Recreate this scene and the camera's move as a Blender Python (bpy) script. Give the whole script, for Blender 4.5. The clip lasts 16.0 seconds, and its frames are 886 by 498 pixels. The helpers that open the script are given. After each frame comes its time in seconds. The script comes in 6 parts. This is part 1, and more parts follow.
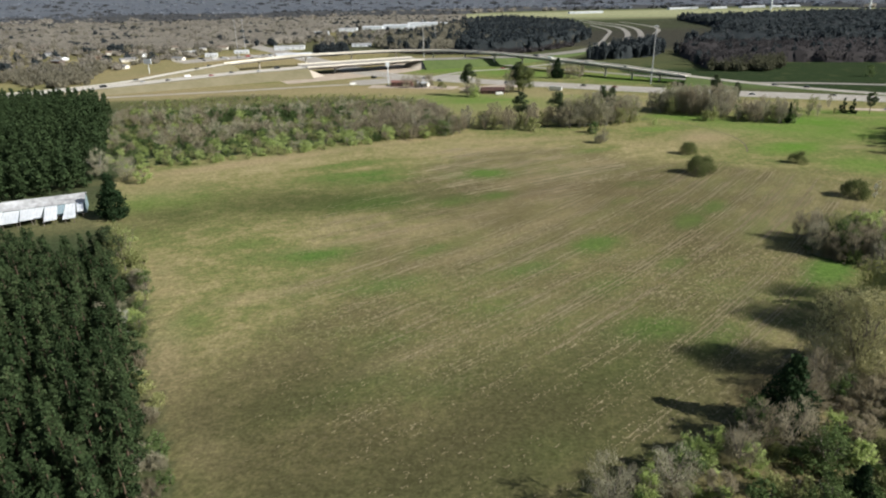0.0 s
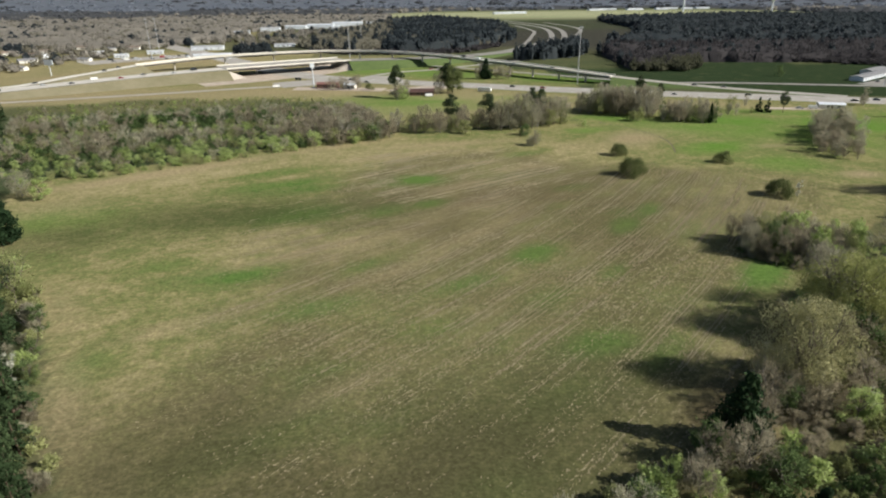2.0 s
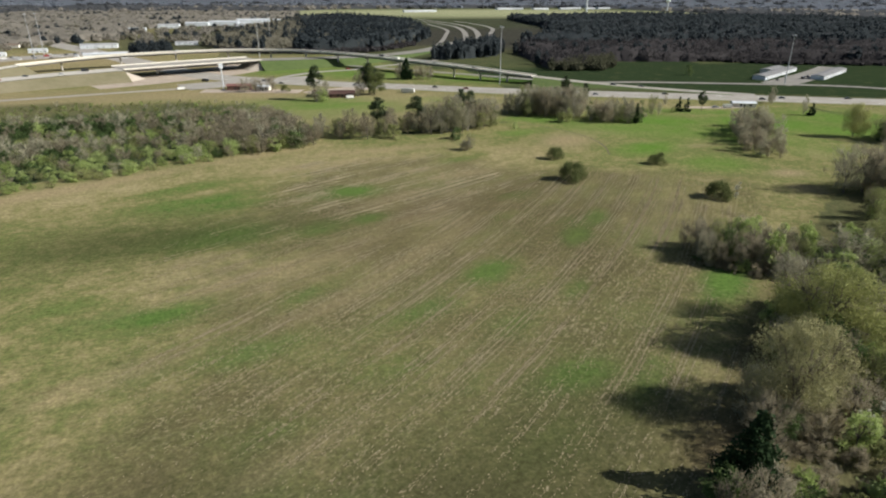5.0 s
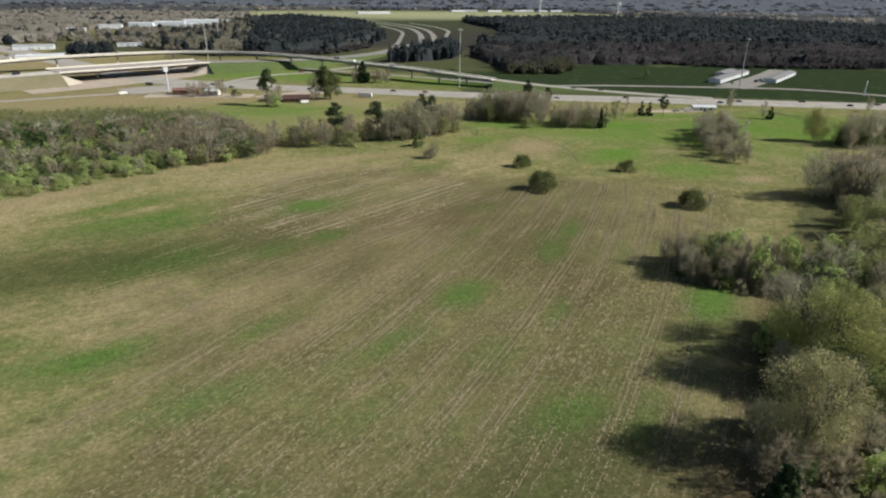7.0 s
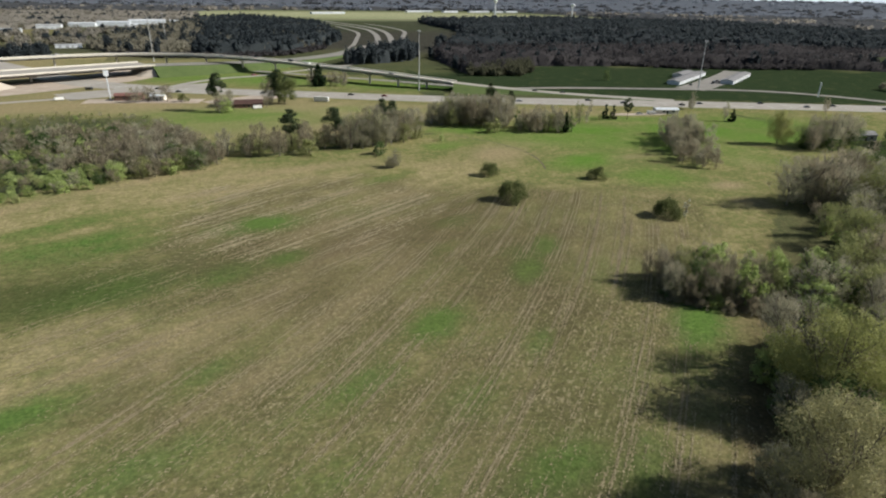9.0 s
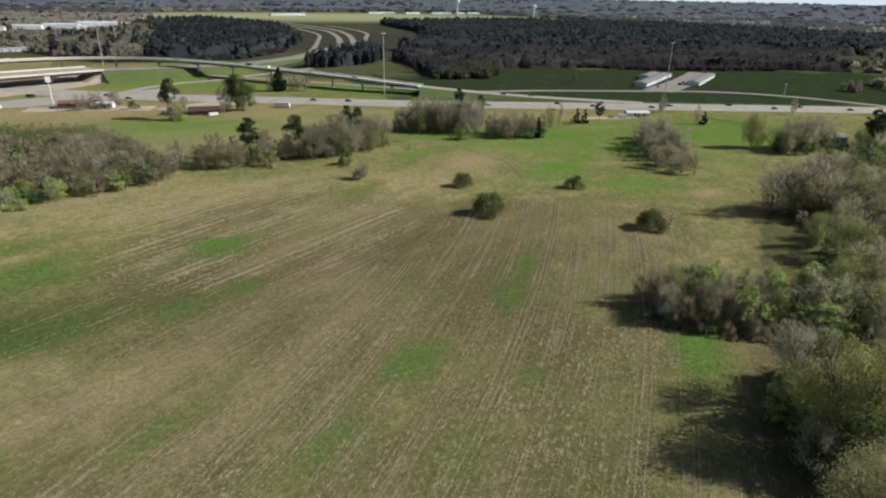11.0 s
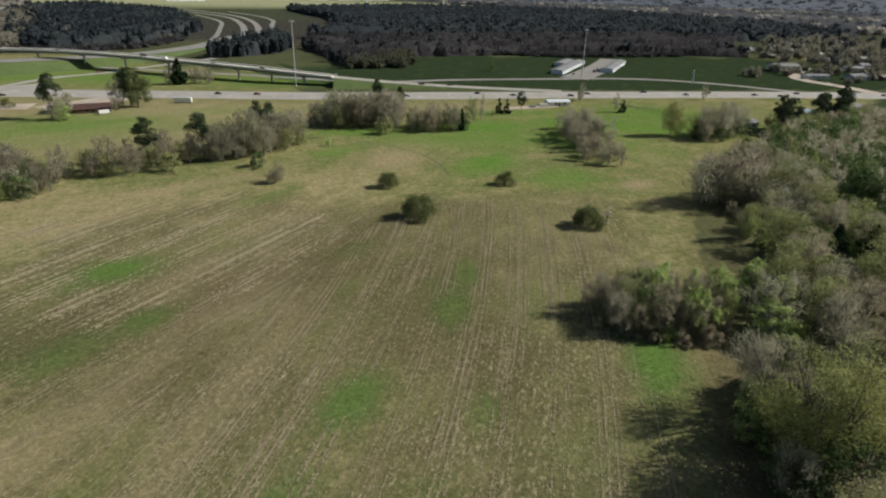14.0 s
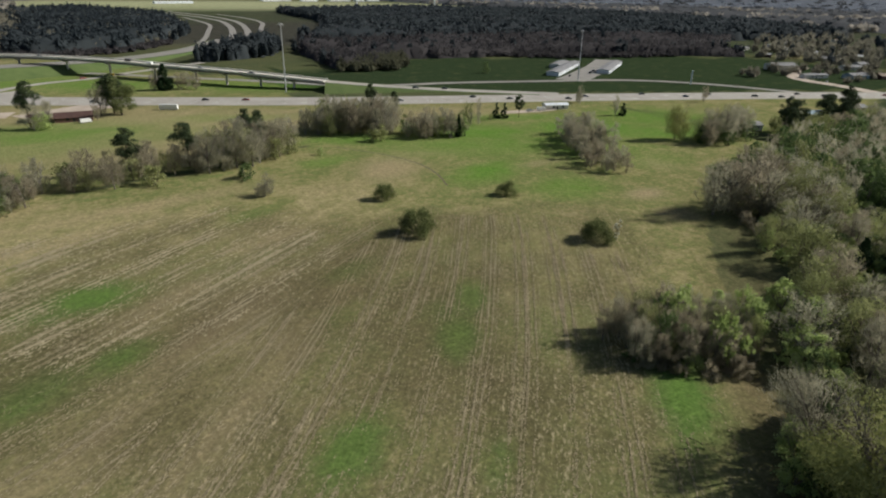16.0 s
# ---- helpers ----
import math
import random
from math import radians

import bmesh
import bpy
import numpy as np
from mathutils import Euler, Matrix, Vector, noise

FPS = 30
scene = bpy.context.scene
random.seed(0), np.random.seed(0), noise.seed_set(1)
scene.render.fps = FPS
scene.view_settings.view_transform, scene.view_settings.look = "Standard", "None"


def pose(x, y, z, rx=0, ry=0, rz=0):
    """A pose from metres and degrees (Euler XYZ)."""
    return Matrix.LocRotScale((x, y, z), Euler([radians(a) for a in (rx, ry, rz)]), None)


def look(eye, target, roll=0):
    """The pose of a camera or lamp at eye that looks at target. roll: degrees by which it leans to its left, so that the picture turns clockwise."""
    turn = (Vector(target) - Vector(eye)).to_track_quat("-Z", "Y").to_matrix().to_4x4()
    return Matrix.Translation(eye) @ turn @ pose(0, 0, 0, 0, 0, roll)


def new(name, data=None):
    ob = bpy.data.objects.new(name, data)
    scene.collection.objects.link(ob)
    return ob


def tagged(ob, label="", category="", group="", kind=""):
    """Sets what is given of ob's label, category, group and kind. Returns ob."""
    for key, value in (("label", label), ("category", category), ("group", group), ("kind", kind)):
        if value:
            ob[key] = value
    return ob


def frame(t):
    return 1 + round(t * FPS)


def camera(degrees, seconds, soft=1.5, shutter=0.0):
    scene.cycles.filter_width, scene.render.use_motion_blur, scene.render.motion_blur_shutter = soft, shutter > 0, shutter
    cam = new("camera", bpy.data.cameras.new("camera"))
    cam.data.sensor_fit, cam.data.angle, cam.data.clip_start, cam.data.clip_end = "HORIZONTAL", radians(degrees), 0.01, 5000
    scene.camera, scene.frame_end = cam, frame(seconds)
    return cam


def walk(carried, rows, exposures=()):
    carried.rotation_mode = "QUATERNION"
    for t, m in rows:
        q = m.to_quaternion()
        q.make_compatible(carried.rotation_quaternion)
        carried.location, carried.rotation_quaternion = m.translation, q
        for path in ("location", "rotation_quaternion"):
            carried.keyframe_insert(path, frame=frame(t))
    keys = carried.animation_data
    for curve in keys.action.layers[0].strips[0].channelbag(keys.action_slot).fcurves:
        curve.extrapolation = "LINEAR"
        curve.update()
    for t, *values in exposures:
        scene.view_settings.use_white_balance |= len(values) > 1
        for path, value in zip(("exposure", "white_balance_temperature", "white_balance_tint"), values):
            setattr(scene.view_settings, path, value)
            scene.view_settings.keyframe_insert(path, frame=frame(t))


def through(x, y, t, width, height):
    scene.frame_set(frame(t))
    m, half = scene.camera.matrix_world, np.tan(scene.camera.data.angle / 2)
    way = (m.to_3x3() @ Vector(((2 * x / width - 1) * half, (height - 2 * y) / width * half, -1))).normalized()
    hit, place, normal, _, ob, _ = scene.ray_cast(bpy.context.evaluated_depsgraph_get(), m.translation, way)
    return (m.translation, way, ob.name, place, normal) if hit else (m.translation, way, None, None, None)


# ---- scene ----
# Camera: a drone about 72 m over a field, drifting ahead and turning to its right.
cam = camera(72.1, 16.0, soft=2.1)
PATH = [
    (0, 0.00, -0.00, 71.97, -0.004, -22.671, -1.213),
    (0.5, 0.13, 2.58, 72.05, -1.236, -22.697, -1.159),
    (1, 0.21, 5.25, 72.12, -3.365, -22.740, -0.973),
    (1.5, 0.28, 7.86, 72.15, -5.482, -22.792, -0.729),
    (2, 0.17, 10.64, 72.10, -6.762, -22.806, -0.611),
    (2.5, -0.41, 13.50, 72.08, -7.285, -22.827, -0.539),
    (3, -1.35, 16.42, 72.14, -7.581, -22.889, -0.493),
    (3.5, -2.53, 19.46, 72.10, -8.339, -22.921, -0.445),
    (4, -3.79, 22.42, 72.06, -9.645, -22.956, -0.324),
    (4.5, -4.94, 25.43, 72.04, -12.260, -22.994, -0.038),
    (5, -5.68, 28.78, 71.96, -15.175, -22.998, 0.246),
    (7.5, -4.37, 46.89, 71.54, -20.097, -22.769, 0.871),
    (8, -3.77, 50.56, 71.51, -21.086, -22.739, 0.965),
    (8.5, -2.91, 54.32, 71.58, -22.253, -22.731, 1.045),
    (9, -1.87, 58.10, 71.62, -23.528, -22.716, 1.089),
    (11.5, 3.09, 76.56, 71.36, -27.947, -22.524, 1.189),
    (12, 3.93, 79.50, 71.33, -29.283, -22.518, 1.265),
    (12.5, 4.65, 81.98, 71.30, -30.898, -22.689, 1.337),
    (13, 5.32, 84.23, 71.32, -32.797, -23.437, 1.505),
    (13.5, 6.01, 86.50, 71.36, -34.414, -23.526, 1.575),
    (14, 7.00, 88.93, 71.44, -35.090, -23.509, 1.580),
    (14.5, 8.14, 91.66, 71.48, -35.417, -23.474, 1.512),
    (15, 9.45, 94.54, 71.56, -35.580, -23.471, 1.430),
    (15.5, 10.88, 97.58, 71.64, -35.659, -23.473, 1.289),
    (16, 12.26, 100.69, 71.66, -35.803, -23.453, 1.184),
]
walk(cam, [(t, pose(x, y, z, 90 + pitch, 0, yaw) @ pose(0, 0, 0, 0, 0, roll)) for t, x, y, z, yaw, pitch, roll in PATH], [(0, 0.46), (5, 0.35), (9, 0.28), (16, 0.11)])

# ---- light ----
SUN_TO = Vector((0.92, -0.39, 0)).normalized()
SUN_ELEV = radians(34)
world = bpy.data.worlds.new("world")
scene.world = world
world.use_nodes = True
wn = world.node_tree
sky = wn.nodes.new("ShaderNodeTexSky")
sky.sky_type = "NISHITA"
sky.sun_disc = False
sky.sun_elevation = SUN_ELEV
sky.sun_rotation = math.atan2(SUN_TO.x, SUN_TO.y)
sky.air_density, sky.dust_density, sky.altitude = 1.2, 1.5, 100
wn.nodes["Background"].inputs["Strength"].default_value = 0.048
wn.links.new(sky.outputs["Color"], wn.nodes["Background"].inputs["Color"])
sun = new("sun", bpy.data.lights.new("sun", "SUN"))
sun.data.energy, sun.data.angle, sun.data.color = 5.0, radians(0.6), (1.0, 0.965, 0.88)
sun.matrix_world = look((0, 0, 300), Vector((0, 0, 300)) - Vector((SUN_TO.x * math.cos(SUN_ELEV), SUN_TO.y * math.cos(SUN_ELEV), math.sin(SUN_ELEV))))

rng = np.random.default_rng(7)


# ---- node helpers ----
def material(name, rough=0.85, spec=0.2):
    m = bpy.data.materials.new(name)
    m.use_nodes = True
    b = m.node_tree.nodes["Principled BSDF"]
    b.inputs["Roughness"].default_value = rough
    b.inputs["Specular IOR Level"].default_value = spec
    return m, m.node_tree, b


def node(tree, kind, **values):
    n = tree.nodes.new(kind)
    for key, value in values.items():
        n.inputs[key.replace("_", " ")].default_value = value
    return n


def noise_tex(tree, coord, size, detail=4.0, rough=0.6):
    """Noise whose largest features are about size metres."""
    n = node(tree, "ShaderNodeTexNoise", Scale=1.0 / size, Detail=detail, Roughness=rough)
    tree.links.new(coord, n.inputs["Vector"])
    return n.outputs["Fac"]


def ramp(tree, fac, stops):
    r = tree.nodes.new("ShaderNodeValToRGB")
    while len(r.color_ramp.elements) < len(stops):
        r.color_ramp.elements.new(0.5)
    for e, (p, c) in zip(r.color_ramp.elements, stops):
        e.position, e.color = p, (*c, 1) if len(c) == 3 else (c[0], c[0], c[0], 1)
    tree.links.new(fac, r.inputs["Fac"])
    return r.outputs["Color"]


def mix(tree, fac, a, b, blend="MIX"):
    m = tree.nodes.new("ShaderNodeMix")
    m.data_type, m.blend_type = "RGBA", blend
    for socket, value in ((m.inputs[0], fac), (m.inputs[6], a), (m.inputs[7], b)):
        if isinstance(value, bpy.types.NodeSocket):
            tree.links.new(value, socket)
        elif isinstance(value, (int, float)):
            socket.default_value = value if socket == m.inputs[0] else (value, value, value, 1)
        else:
            socket.default_value = (*value, 1)
    return m.outputs[2]


def maths(tree, op, a, b=0.0, clamp=False):
    m = tree.nodes.new("ShaderNodeMath")
    m.operation, m.use_clamp = op, clamp
    for socket, value in zip(m.inputs, (a, b)):
        if isinstance(value, bpy.types.NodeSocket):
            tree.links.new(value, socket)
        else:
            socket.default_value = value
    return m.outputs[0]


def bump(tree, b, height, strength, distance):
    n = tree.nodes.new("ShaderNodeBump")
    n.inputs["Strength"].default_value, n.inputs["Distance"].default_value = strength, distance
    tree.links.new(height, n.inputs["Height"])
    tree.links.new(n.outputs["Normal"], b.inputs["Normal"])


def attr(tree, name):
    a = tree.nodes.new("ShaderNodeAttribute")
    a.attribute_name = name
    return a.outputs["Fac"]


def coords(tree, kind="Object"):
    return tree.nodes.new("ShaderNodeTexCoord").outputs[kind]


def plain(name, c1, c2, size=0.6, rough=0.8, metal=0.0, spec=0.3, bumped=0.0):
    """Two close colours mottled at two scales."""
    m, t, b = material(name, rough, spec)
    co = coords(t)
    f = maths(t, "ADD", maths(t, "MULTIPLY", noise_tex(t, co, size * 6, 3), 0.6), maths(t, "MULTIPLY", noise_tex(t, co, size, 4), 0.4))
    t.links.new(ramp(t, f, [(0.36, c1), (0.64, c2)]), b.inputs["Base Color"])
    b.inputs["Metallic"].default_value = metal
    if bumped:
        bump(t, b, noise_tex(t, co, size, 5), 0.5, bumped)
    return m


def leaves(name, dark, mid, light, through=0.25, grain=2.2, each=0.2):
    """Foliage: colour varies from tree to tree, from clump to clump and from leaf to leaf."""
    m, t, b = material(name, 0.8, 0.06)
    info = t.nodes.new("ShaderNodeObjectInfo").outputs["Random"]
    leaf = t.nodes.new("ShaderNodeNewGeometry").outputs["Random Per Island"]
    clump = noise_tex(t, coords(t), grain, 2)
    f = maths(t, "ADD", maths(t, "ADD", maths(t, "MULTIPLY", info, 0.35), maths(t, "MULTIPLY", leaf, each)), maths(t, "MULTIPLY", clump, 0.6))
    col = ramp(t, f, [(0.25, dark), (0.55, mid), (0.9, light)])
    t.links.new(col, b.inputs["Base Color"])
    tr = t.nodes.new("ShaderNodeBsdfTranslucent")
    t.links.new(col, tr.inputs["Color"])
    mx = node(t, "ShaderNodeMixShader", Fac=through)
    t.links.new(b.outputs[0], mx.inputs[1])
    t.links.new(tr.outputs[0], mx.inputs[2])
    t.links.new(mx.outputs[0], t.nodes["Material Output"].inputs["Surface"])
    return m


# ---- materials ----
BARK = plain("bark", (0.09, 0.075, 0.06), (0.2, 0.175, 0.15), 0.3, 0.95, bumped=0.03)
PALE_BARK = plain("pale_bark", (0.2, 0.18, 0.16), (0.42, 0.39, 0.35), 0.3, 0.95)
PINE_BARK = plain("pine_bark", (0.06, 0.042, 0.03), (0.12, 0.085, 0.06), 0.3, 0.95)
GREY_TWIG = leaves("grey_twigs", (0.235, 0.222, 0.155), (0.35, 0.333, 0.24), (0.485, 0.462, 0.345), 0.5)
BROWN_TWIG = leaves("brown_twigs", (0.2, 0.174, 0.122), (0.305, 0.27, 0.192), (0.43, 0.387, 0.285), 0.5)
BUD = leaves("olive_buds", (0.15, 0.165, 0.068), (0.275, 0.295, 0.125), (0.42, 0.435, 0.2), 0.35, 2.2, 0.12)
GOLD = leaves("golden_buds", (0.235, 0.225, 0.112), (0.36, 0.345, 0.178), (0.5, 0.475, 0.26), 0.3, 2.2, 0.1)
FRESH = leaves("fresh_leaves", (0.2, 0.26, 0.085), (0.36, 0.44, 0.16), (0.47, 0.55, 0.25), 0.5)
MIDGREEN = leaves("mid_leaves", (0.055, 0.088, 0.032), (0.095, 0.142, 0.052), (0.17, 0.22, 0.09), 0.35)
PINE = leaves("pine_needles", (0.018, 0.033, 0.014), (0.033, 0.054, 0.023), (0.066, 0.094, 0.042), 0.15)
TALLPINE = leaves("tall_pine_needles", (0.028, 0.042, 0.021), (0.05, 0.07, 0.034), (0.092, 0.115, 0.056), 0.2)
CEDAR = leaves("cedar_needles", (0.012, 0.024, 0.011), (0.022, 0.042, 0.018), (0.045, 0.075, 0.03), 0.1)
YELLOWGREEN = leaves("yellow_green_leaves", (0.18, 0.192, 0.068), (0.31, 0.325, 0.122), (0.46, 0.465, 0.2), 0.35, 2.2, 0.12)
OLIVEGREEN = leaves("olive_green_leaves", (0.082, 0.1, 0.04), (0.155, 0.18, 0.072), (0.27, 0.3, 0.13), 0.4)
BLOSSOM = leaves("white_blossom", (0.3, 0.31, 0.24), (0.5, 0.5, 0.42), (0.68, 0.68, 0.6))
# FARWOOD, HORIZON and FARPINE hold painted blue haze; FARPINE and MAUVE cloud shade.
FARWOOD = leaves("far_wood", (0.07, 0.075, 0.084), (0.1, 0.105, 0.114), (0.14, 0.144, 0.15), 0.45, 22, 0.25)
HORIZON = leaves("haze_tinted_wood", (0.17, 0.195, 0.235), (0.215, 0.24, 0.285), (0.265, 0.29, 0.33), 0.5, 90, 0.2)
# Bare woods in sun: the brighter light is part of this colour.
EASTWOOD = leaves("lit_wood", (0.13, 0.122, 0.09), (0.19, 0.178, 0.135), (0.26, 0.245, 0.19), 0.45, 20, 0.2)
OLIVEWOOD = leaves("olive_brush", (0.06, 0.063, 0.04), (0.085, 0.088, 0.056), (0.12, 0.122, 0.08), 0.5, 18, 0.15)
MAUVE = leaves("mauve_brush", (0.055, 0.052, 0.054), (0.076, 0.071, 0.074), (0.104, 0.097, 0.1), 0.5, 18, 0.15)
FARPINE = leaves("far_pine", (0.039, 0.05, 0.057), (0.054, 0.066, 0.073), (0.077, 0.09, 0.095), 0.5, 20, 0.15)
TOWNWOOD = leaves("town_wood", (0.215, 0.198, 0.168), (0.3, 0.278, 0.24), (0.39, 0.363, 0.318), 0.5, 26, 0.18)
CONCRETE = plain("concrete", (0.46, 0.43, 0.385), (0.58, 0.55, 0.5), 1.2, 0.85)
DECK = plain("pale_deck", (0.56, 0.53, 0.47), (0.7, 0.67, 0.6), 2.0, 0.85)
PAVING = plain("road_surface", (0.19, 0.18, 0.165), (0.27, 0.255, 0.235), 2.5, 0.9)
PALE_PAVING = plain("pale_road_surface", (0.28, 0.262, 0.235), (0.38, 0.358, 0.325), 2.5, 0.9)
DARK_CONCRETE = plain("weathered_concrete", (0.16, 0.15, 0.14), (0.26, 0.245, 0.225), 1.5, 0.9)
SLOPE_PAVING = plain("slope_paving", (0.36, 0.315, 0.265), (0.47, 0.42, 0.36), 1.2, 0.9)
GRAVEL = plain("gravel_yard", (0.33, 0.27, 0.22), (0.48, 0.41, 0.34), 1.5, 0.95)
STRIPE = plain("road_paint", (0.7, 0.69, 0.65), (0.8, 0.79, 0.75), 0.5, 0.7)
GALV = plain("galvanised_steel", (0.42, 0.43, 0.44), (0.55, 0.56, 0.57), 0.5, 0.5, 0.5)
WHITE_METAL = plain("white_metal_sheet", (0.52, 0.56, 0.61), (0.74, 0.77, 0.81), 1.2, 0.55)
BLUE_METAL = plain("blue_metal_sheet", (0.2, 0.28, 0.33), (0.28, 0.37, 0.42), 1.0, 0.55)
RUST_ROOF = plain("weathered_tin", (0.2, 0.2, 0.21), (0.6, 0.62, 0.65), 1.4, 0.6)
WARM_ROOF = plain("red_sheet_roof", (0.15, 0.07, 0.06), (0.26, 0.13, 0.11), 0.8, 0.8)
RED_ROOF = plain("red_brown_roof", (0.055, 0.032, 0.028), (0.1, 0.055, 0.046), 0.8, 0.8)
GREY_ROOF = plain("grey_shingle_roof", (0.15, 0.15, 0.155), (0.26, 0.26, 0.27), 0.8, 0.9)
BROWN_ROOF = plain("brown_shingle_roof", (0.17, 0.13, 0.1), (0.28, 0.22, 0.18), 0.8, 0.9)
PALE_WALL = plain("pale_siding", (0.55, 0.53, 0.48), (0.72, 0.7, 0.65), 0.8, 0.8)
BRICK_WALL = plain("brick_wall", (0.1, 0.06, 0.048), (0.16, 0.095, 0.076), 0.5, 0.9)
DARK_OPEN = plain("dark_opening", (0.02, 0.02, 0.022), (0.035, 0.035, 0.04), 0.5, 0.5)
RUBBER = plain("tyre_rubber", (0.015, 0.015, 0.015), (0.03, 0.03, 0.03), 0.2, 0.9)


def car_paint(name, c):
    m, t, b = material(name, 0.3, 0.5)
    b.inputs["Base Color"].default_value = (*c, 1)
    b.inputs["Coat Weight"].default_value = 0.6
    return m


PAINTS = [car_paint("black_paint", (0.015, 0.016, 0.018)), car_paint("white_paint", (0.75, 0.75, 0.74)), car_paint("silver_paint", (0.4, 0.41, 0.42)),
          car_paint("red_paint", (0.25, 0.02, 0.02)), car_paint("dark_blue_paint", (0.02, 0.04, 0.09)), car_paint("yellow_paint", (0.75, 0.5, 0.03))]
GLASS = car_paint("dark_glass", (0.02, 0.025, 0.03))


# ---- geometry helpers ----
class Geo:
    """Collects vertices and faces for one mesh."""

    def __init__(self):
        self.v, self.f, self.n = [], [], 0

    def add(self, v, f):
        v = np.asarray(v, float).reshape(-1, 3)
        self.f += (np.asarray(f) + self.n).tolist() if isinstance(f, np.ndarray) else [[i + self.n for i in q] for q in f]
        self.v.append(v)
        self.n += len(v)
        return self

    def box(self, x0, x1, y0, y1, z0, z1):
        v = [(x, y, z) for z in (z0, z1) for y in (y0, y1) for x in (x0, x1)]
        return self.add(v, [(0, 2, 3, 1), (4, 5, 7, 6), (0, 1, 5, 4), (1, 3, 7, 5), (3, 2, 6, 7), (2, 0, 4, 6)])

    def tube(self, a, b, ra, rb, n=5, cap=False):
        a, b = np.asarray(a, float), np.asarray(b, float)
        d = (b - a) / (np.linalg.norm(b - a) + 1e-9)
        s = np.cross(d, (0.3, 0.9, 0.2) if abs(d[0]) > 0.5 else (0.95, 0.1, 0.2))
        s /= np.linalg.norm(s)
        u = np.cross(d, s)
        w = np.linspace(0, 2 * np.pi, n, endpoint=False)
        ring = np.cos(w)[:, None] * s + np.sin(w)[:, None] * u
        f = [(i, (i + 1) % n, n + (i + 1) % n, n + i) for i in range(n)]
        if cap:
            f += [tuple(range(n))[::-1], tuple(range(n, 2 * n))]
        return self.add(np.concatenate([a + ring * ra, b + ring * rb]), f)

    def cards(self, c, normal_bias, size, long=1.0):
        """One small triangle at each centre, facing outward or at random."""
        n = len(c)
        d = rng.normal(size=(n, 3)) + normal_bias
        d /= np.linalg.norm(d, axis=1)[:, None] + 1e-9
        s = np.cross(d, rng.normal(size=(n, 3)))
        s /= np.linalg.norm(s, axis=1)[:, None] + 1e-9
        u = np.cross(d, s)
        k = (np.asarray(size) * rng.uniform(0.6, 1.4, n))[:, None]
        v = np.stack([c + s * k * long, c - s * k * 0.5 * long + u * k * 0.8, c - s * k * 0.5 * long - u * k * 0.8], 1).reshape(-1, 3)
        return self.add(v, np.arange(3 * n).reshape(n, 3))

    def mesh(self, name, mat, smooth=False):
        me = bpy.data.meshes.new(name)
        me.from_pydata(np.concatenate(self.v).tolist(), [], self.f)
        me.materials.append(mat)
        if smooth:
            me.shade_smooth()
        return me


def thing(name, label, category, group="", m=None):
    ob = tagged(new(name), label, category, group)
    ob.empty_display_size = 0.5
    if m is not None:
        ob.matrix_basis = m
    return ob


def part(name, geo, mat, parent, label="", smooth=False):
    ob = new(name, geo if isinstance(geo, bpy.types.Mesh) else geo.mesh(name, mat, smooth))
    ob.parent = parent
    return tagged(ob, label)


def curve_pts(pts, step):
    """A smooth line through the given points, every step metres or so."""
    p = np.asarray(pts, float)
    p = np.concatenate([[2 * p[0] - p[1]], p, [2 * p[-1] - p[-2]]])
    out = []
    for i in range(1, len(p) - 2):
        n = max(2, int(np.linalg.norm(p[i + 1] - p[i]) / step))
        t = np.linspace(0, 1, n, endpoint=False)[:, None]
        a, b, c, d = p[i - 1 : i + 3]
        out.append(0.5 * (2 * b + (c - a) * t + (2 * a - 5 * b + 4 * c - d) * t**2 + (3 * b - a - 3 * c + d) * t**3))
    return np.concatenate(out + [p[-2:-1]])


def ribbon(pts, left, right, z0=0.0, thick=0.0, step=12):
    """A band along a line, from left to right metres off it; with thickness a slab. Points may carry z."""
    p = curve_pts([(*q, 0) if len(q) == 2 else q for q in pts], step)
    d = np.gradient(p, axis=0)
    side = np.stack([d[:, 1], -d[:, 0], 0 * d[:, 0]], 1)
    side /= np.linalg.norm(side, axis=1)[:, None]
    a, b = p + side * left + (0, 0, z0), p + side * right + (0, 0, z0)
    n, g = len(p), Geo()
    f = [(i, n + i, n + i + 1, i + 1) for i in range(n - 1)]
    v = [a, b]
    if thick:
        v += [a - (0, 0, thick), b - (0, 0, thick)]
        f += [(2 * n + i, 2 * n + i + 1, 3 * n + i + 1, 3 * n + i) for i in range(n - 1)]
        f += [(i, i + 1, 2 * n + i + 1, 2 * n + i) for i in range(n - 1)] + [(n + i, 3 * n + i, 3 * n + i + 1, n + i + 1) for i in range(n - 1)]
        f += [(0, 2 * n, 3 * n, n), (n - 1, 2 * n - 1, 4 * n - 1, 3 * n - 1)]
    return g.add(np.concatenate(v), f)


def structure(name, geo, mat, label, category, smooth=False):
    return tagged(new(name, geo.mesh(name, mat, smooth)), label, category, kind="structure")


def inside(x, y, poly):
    x, y = np.asarray(x, float), np.asarray(y, float)
    hit = np.zeros(x.shape, bool)
    for (ax, ay), (bx, by) in zip(poly, poly[1:] + poly[:1]):
        hit ^= ((ay > y) != (by > y)) & (x < (bx - ax) * (y - ay) / (by - ay + 1e-12) + ax)
    return hit


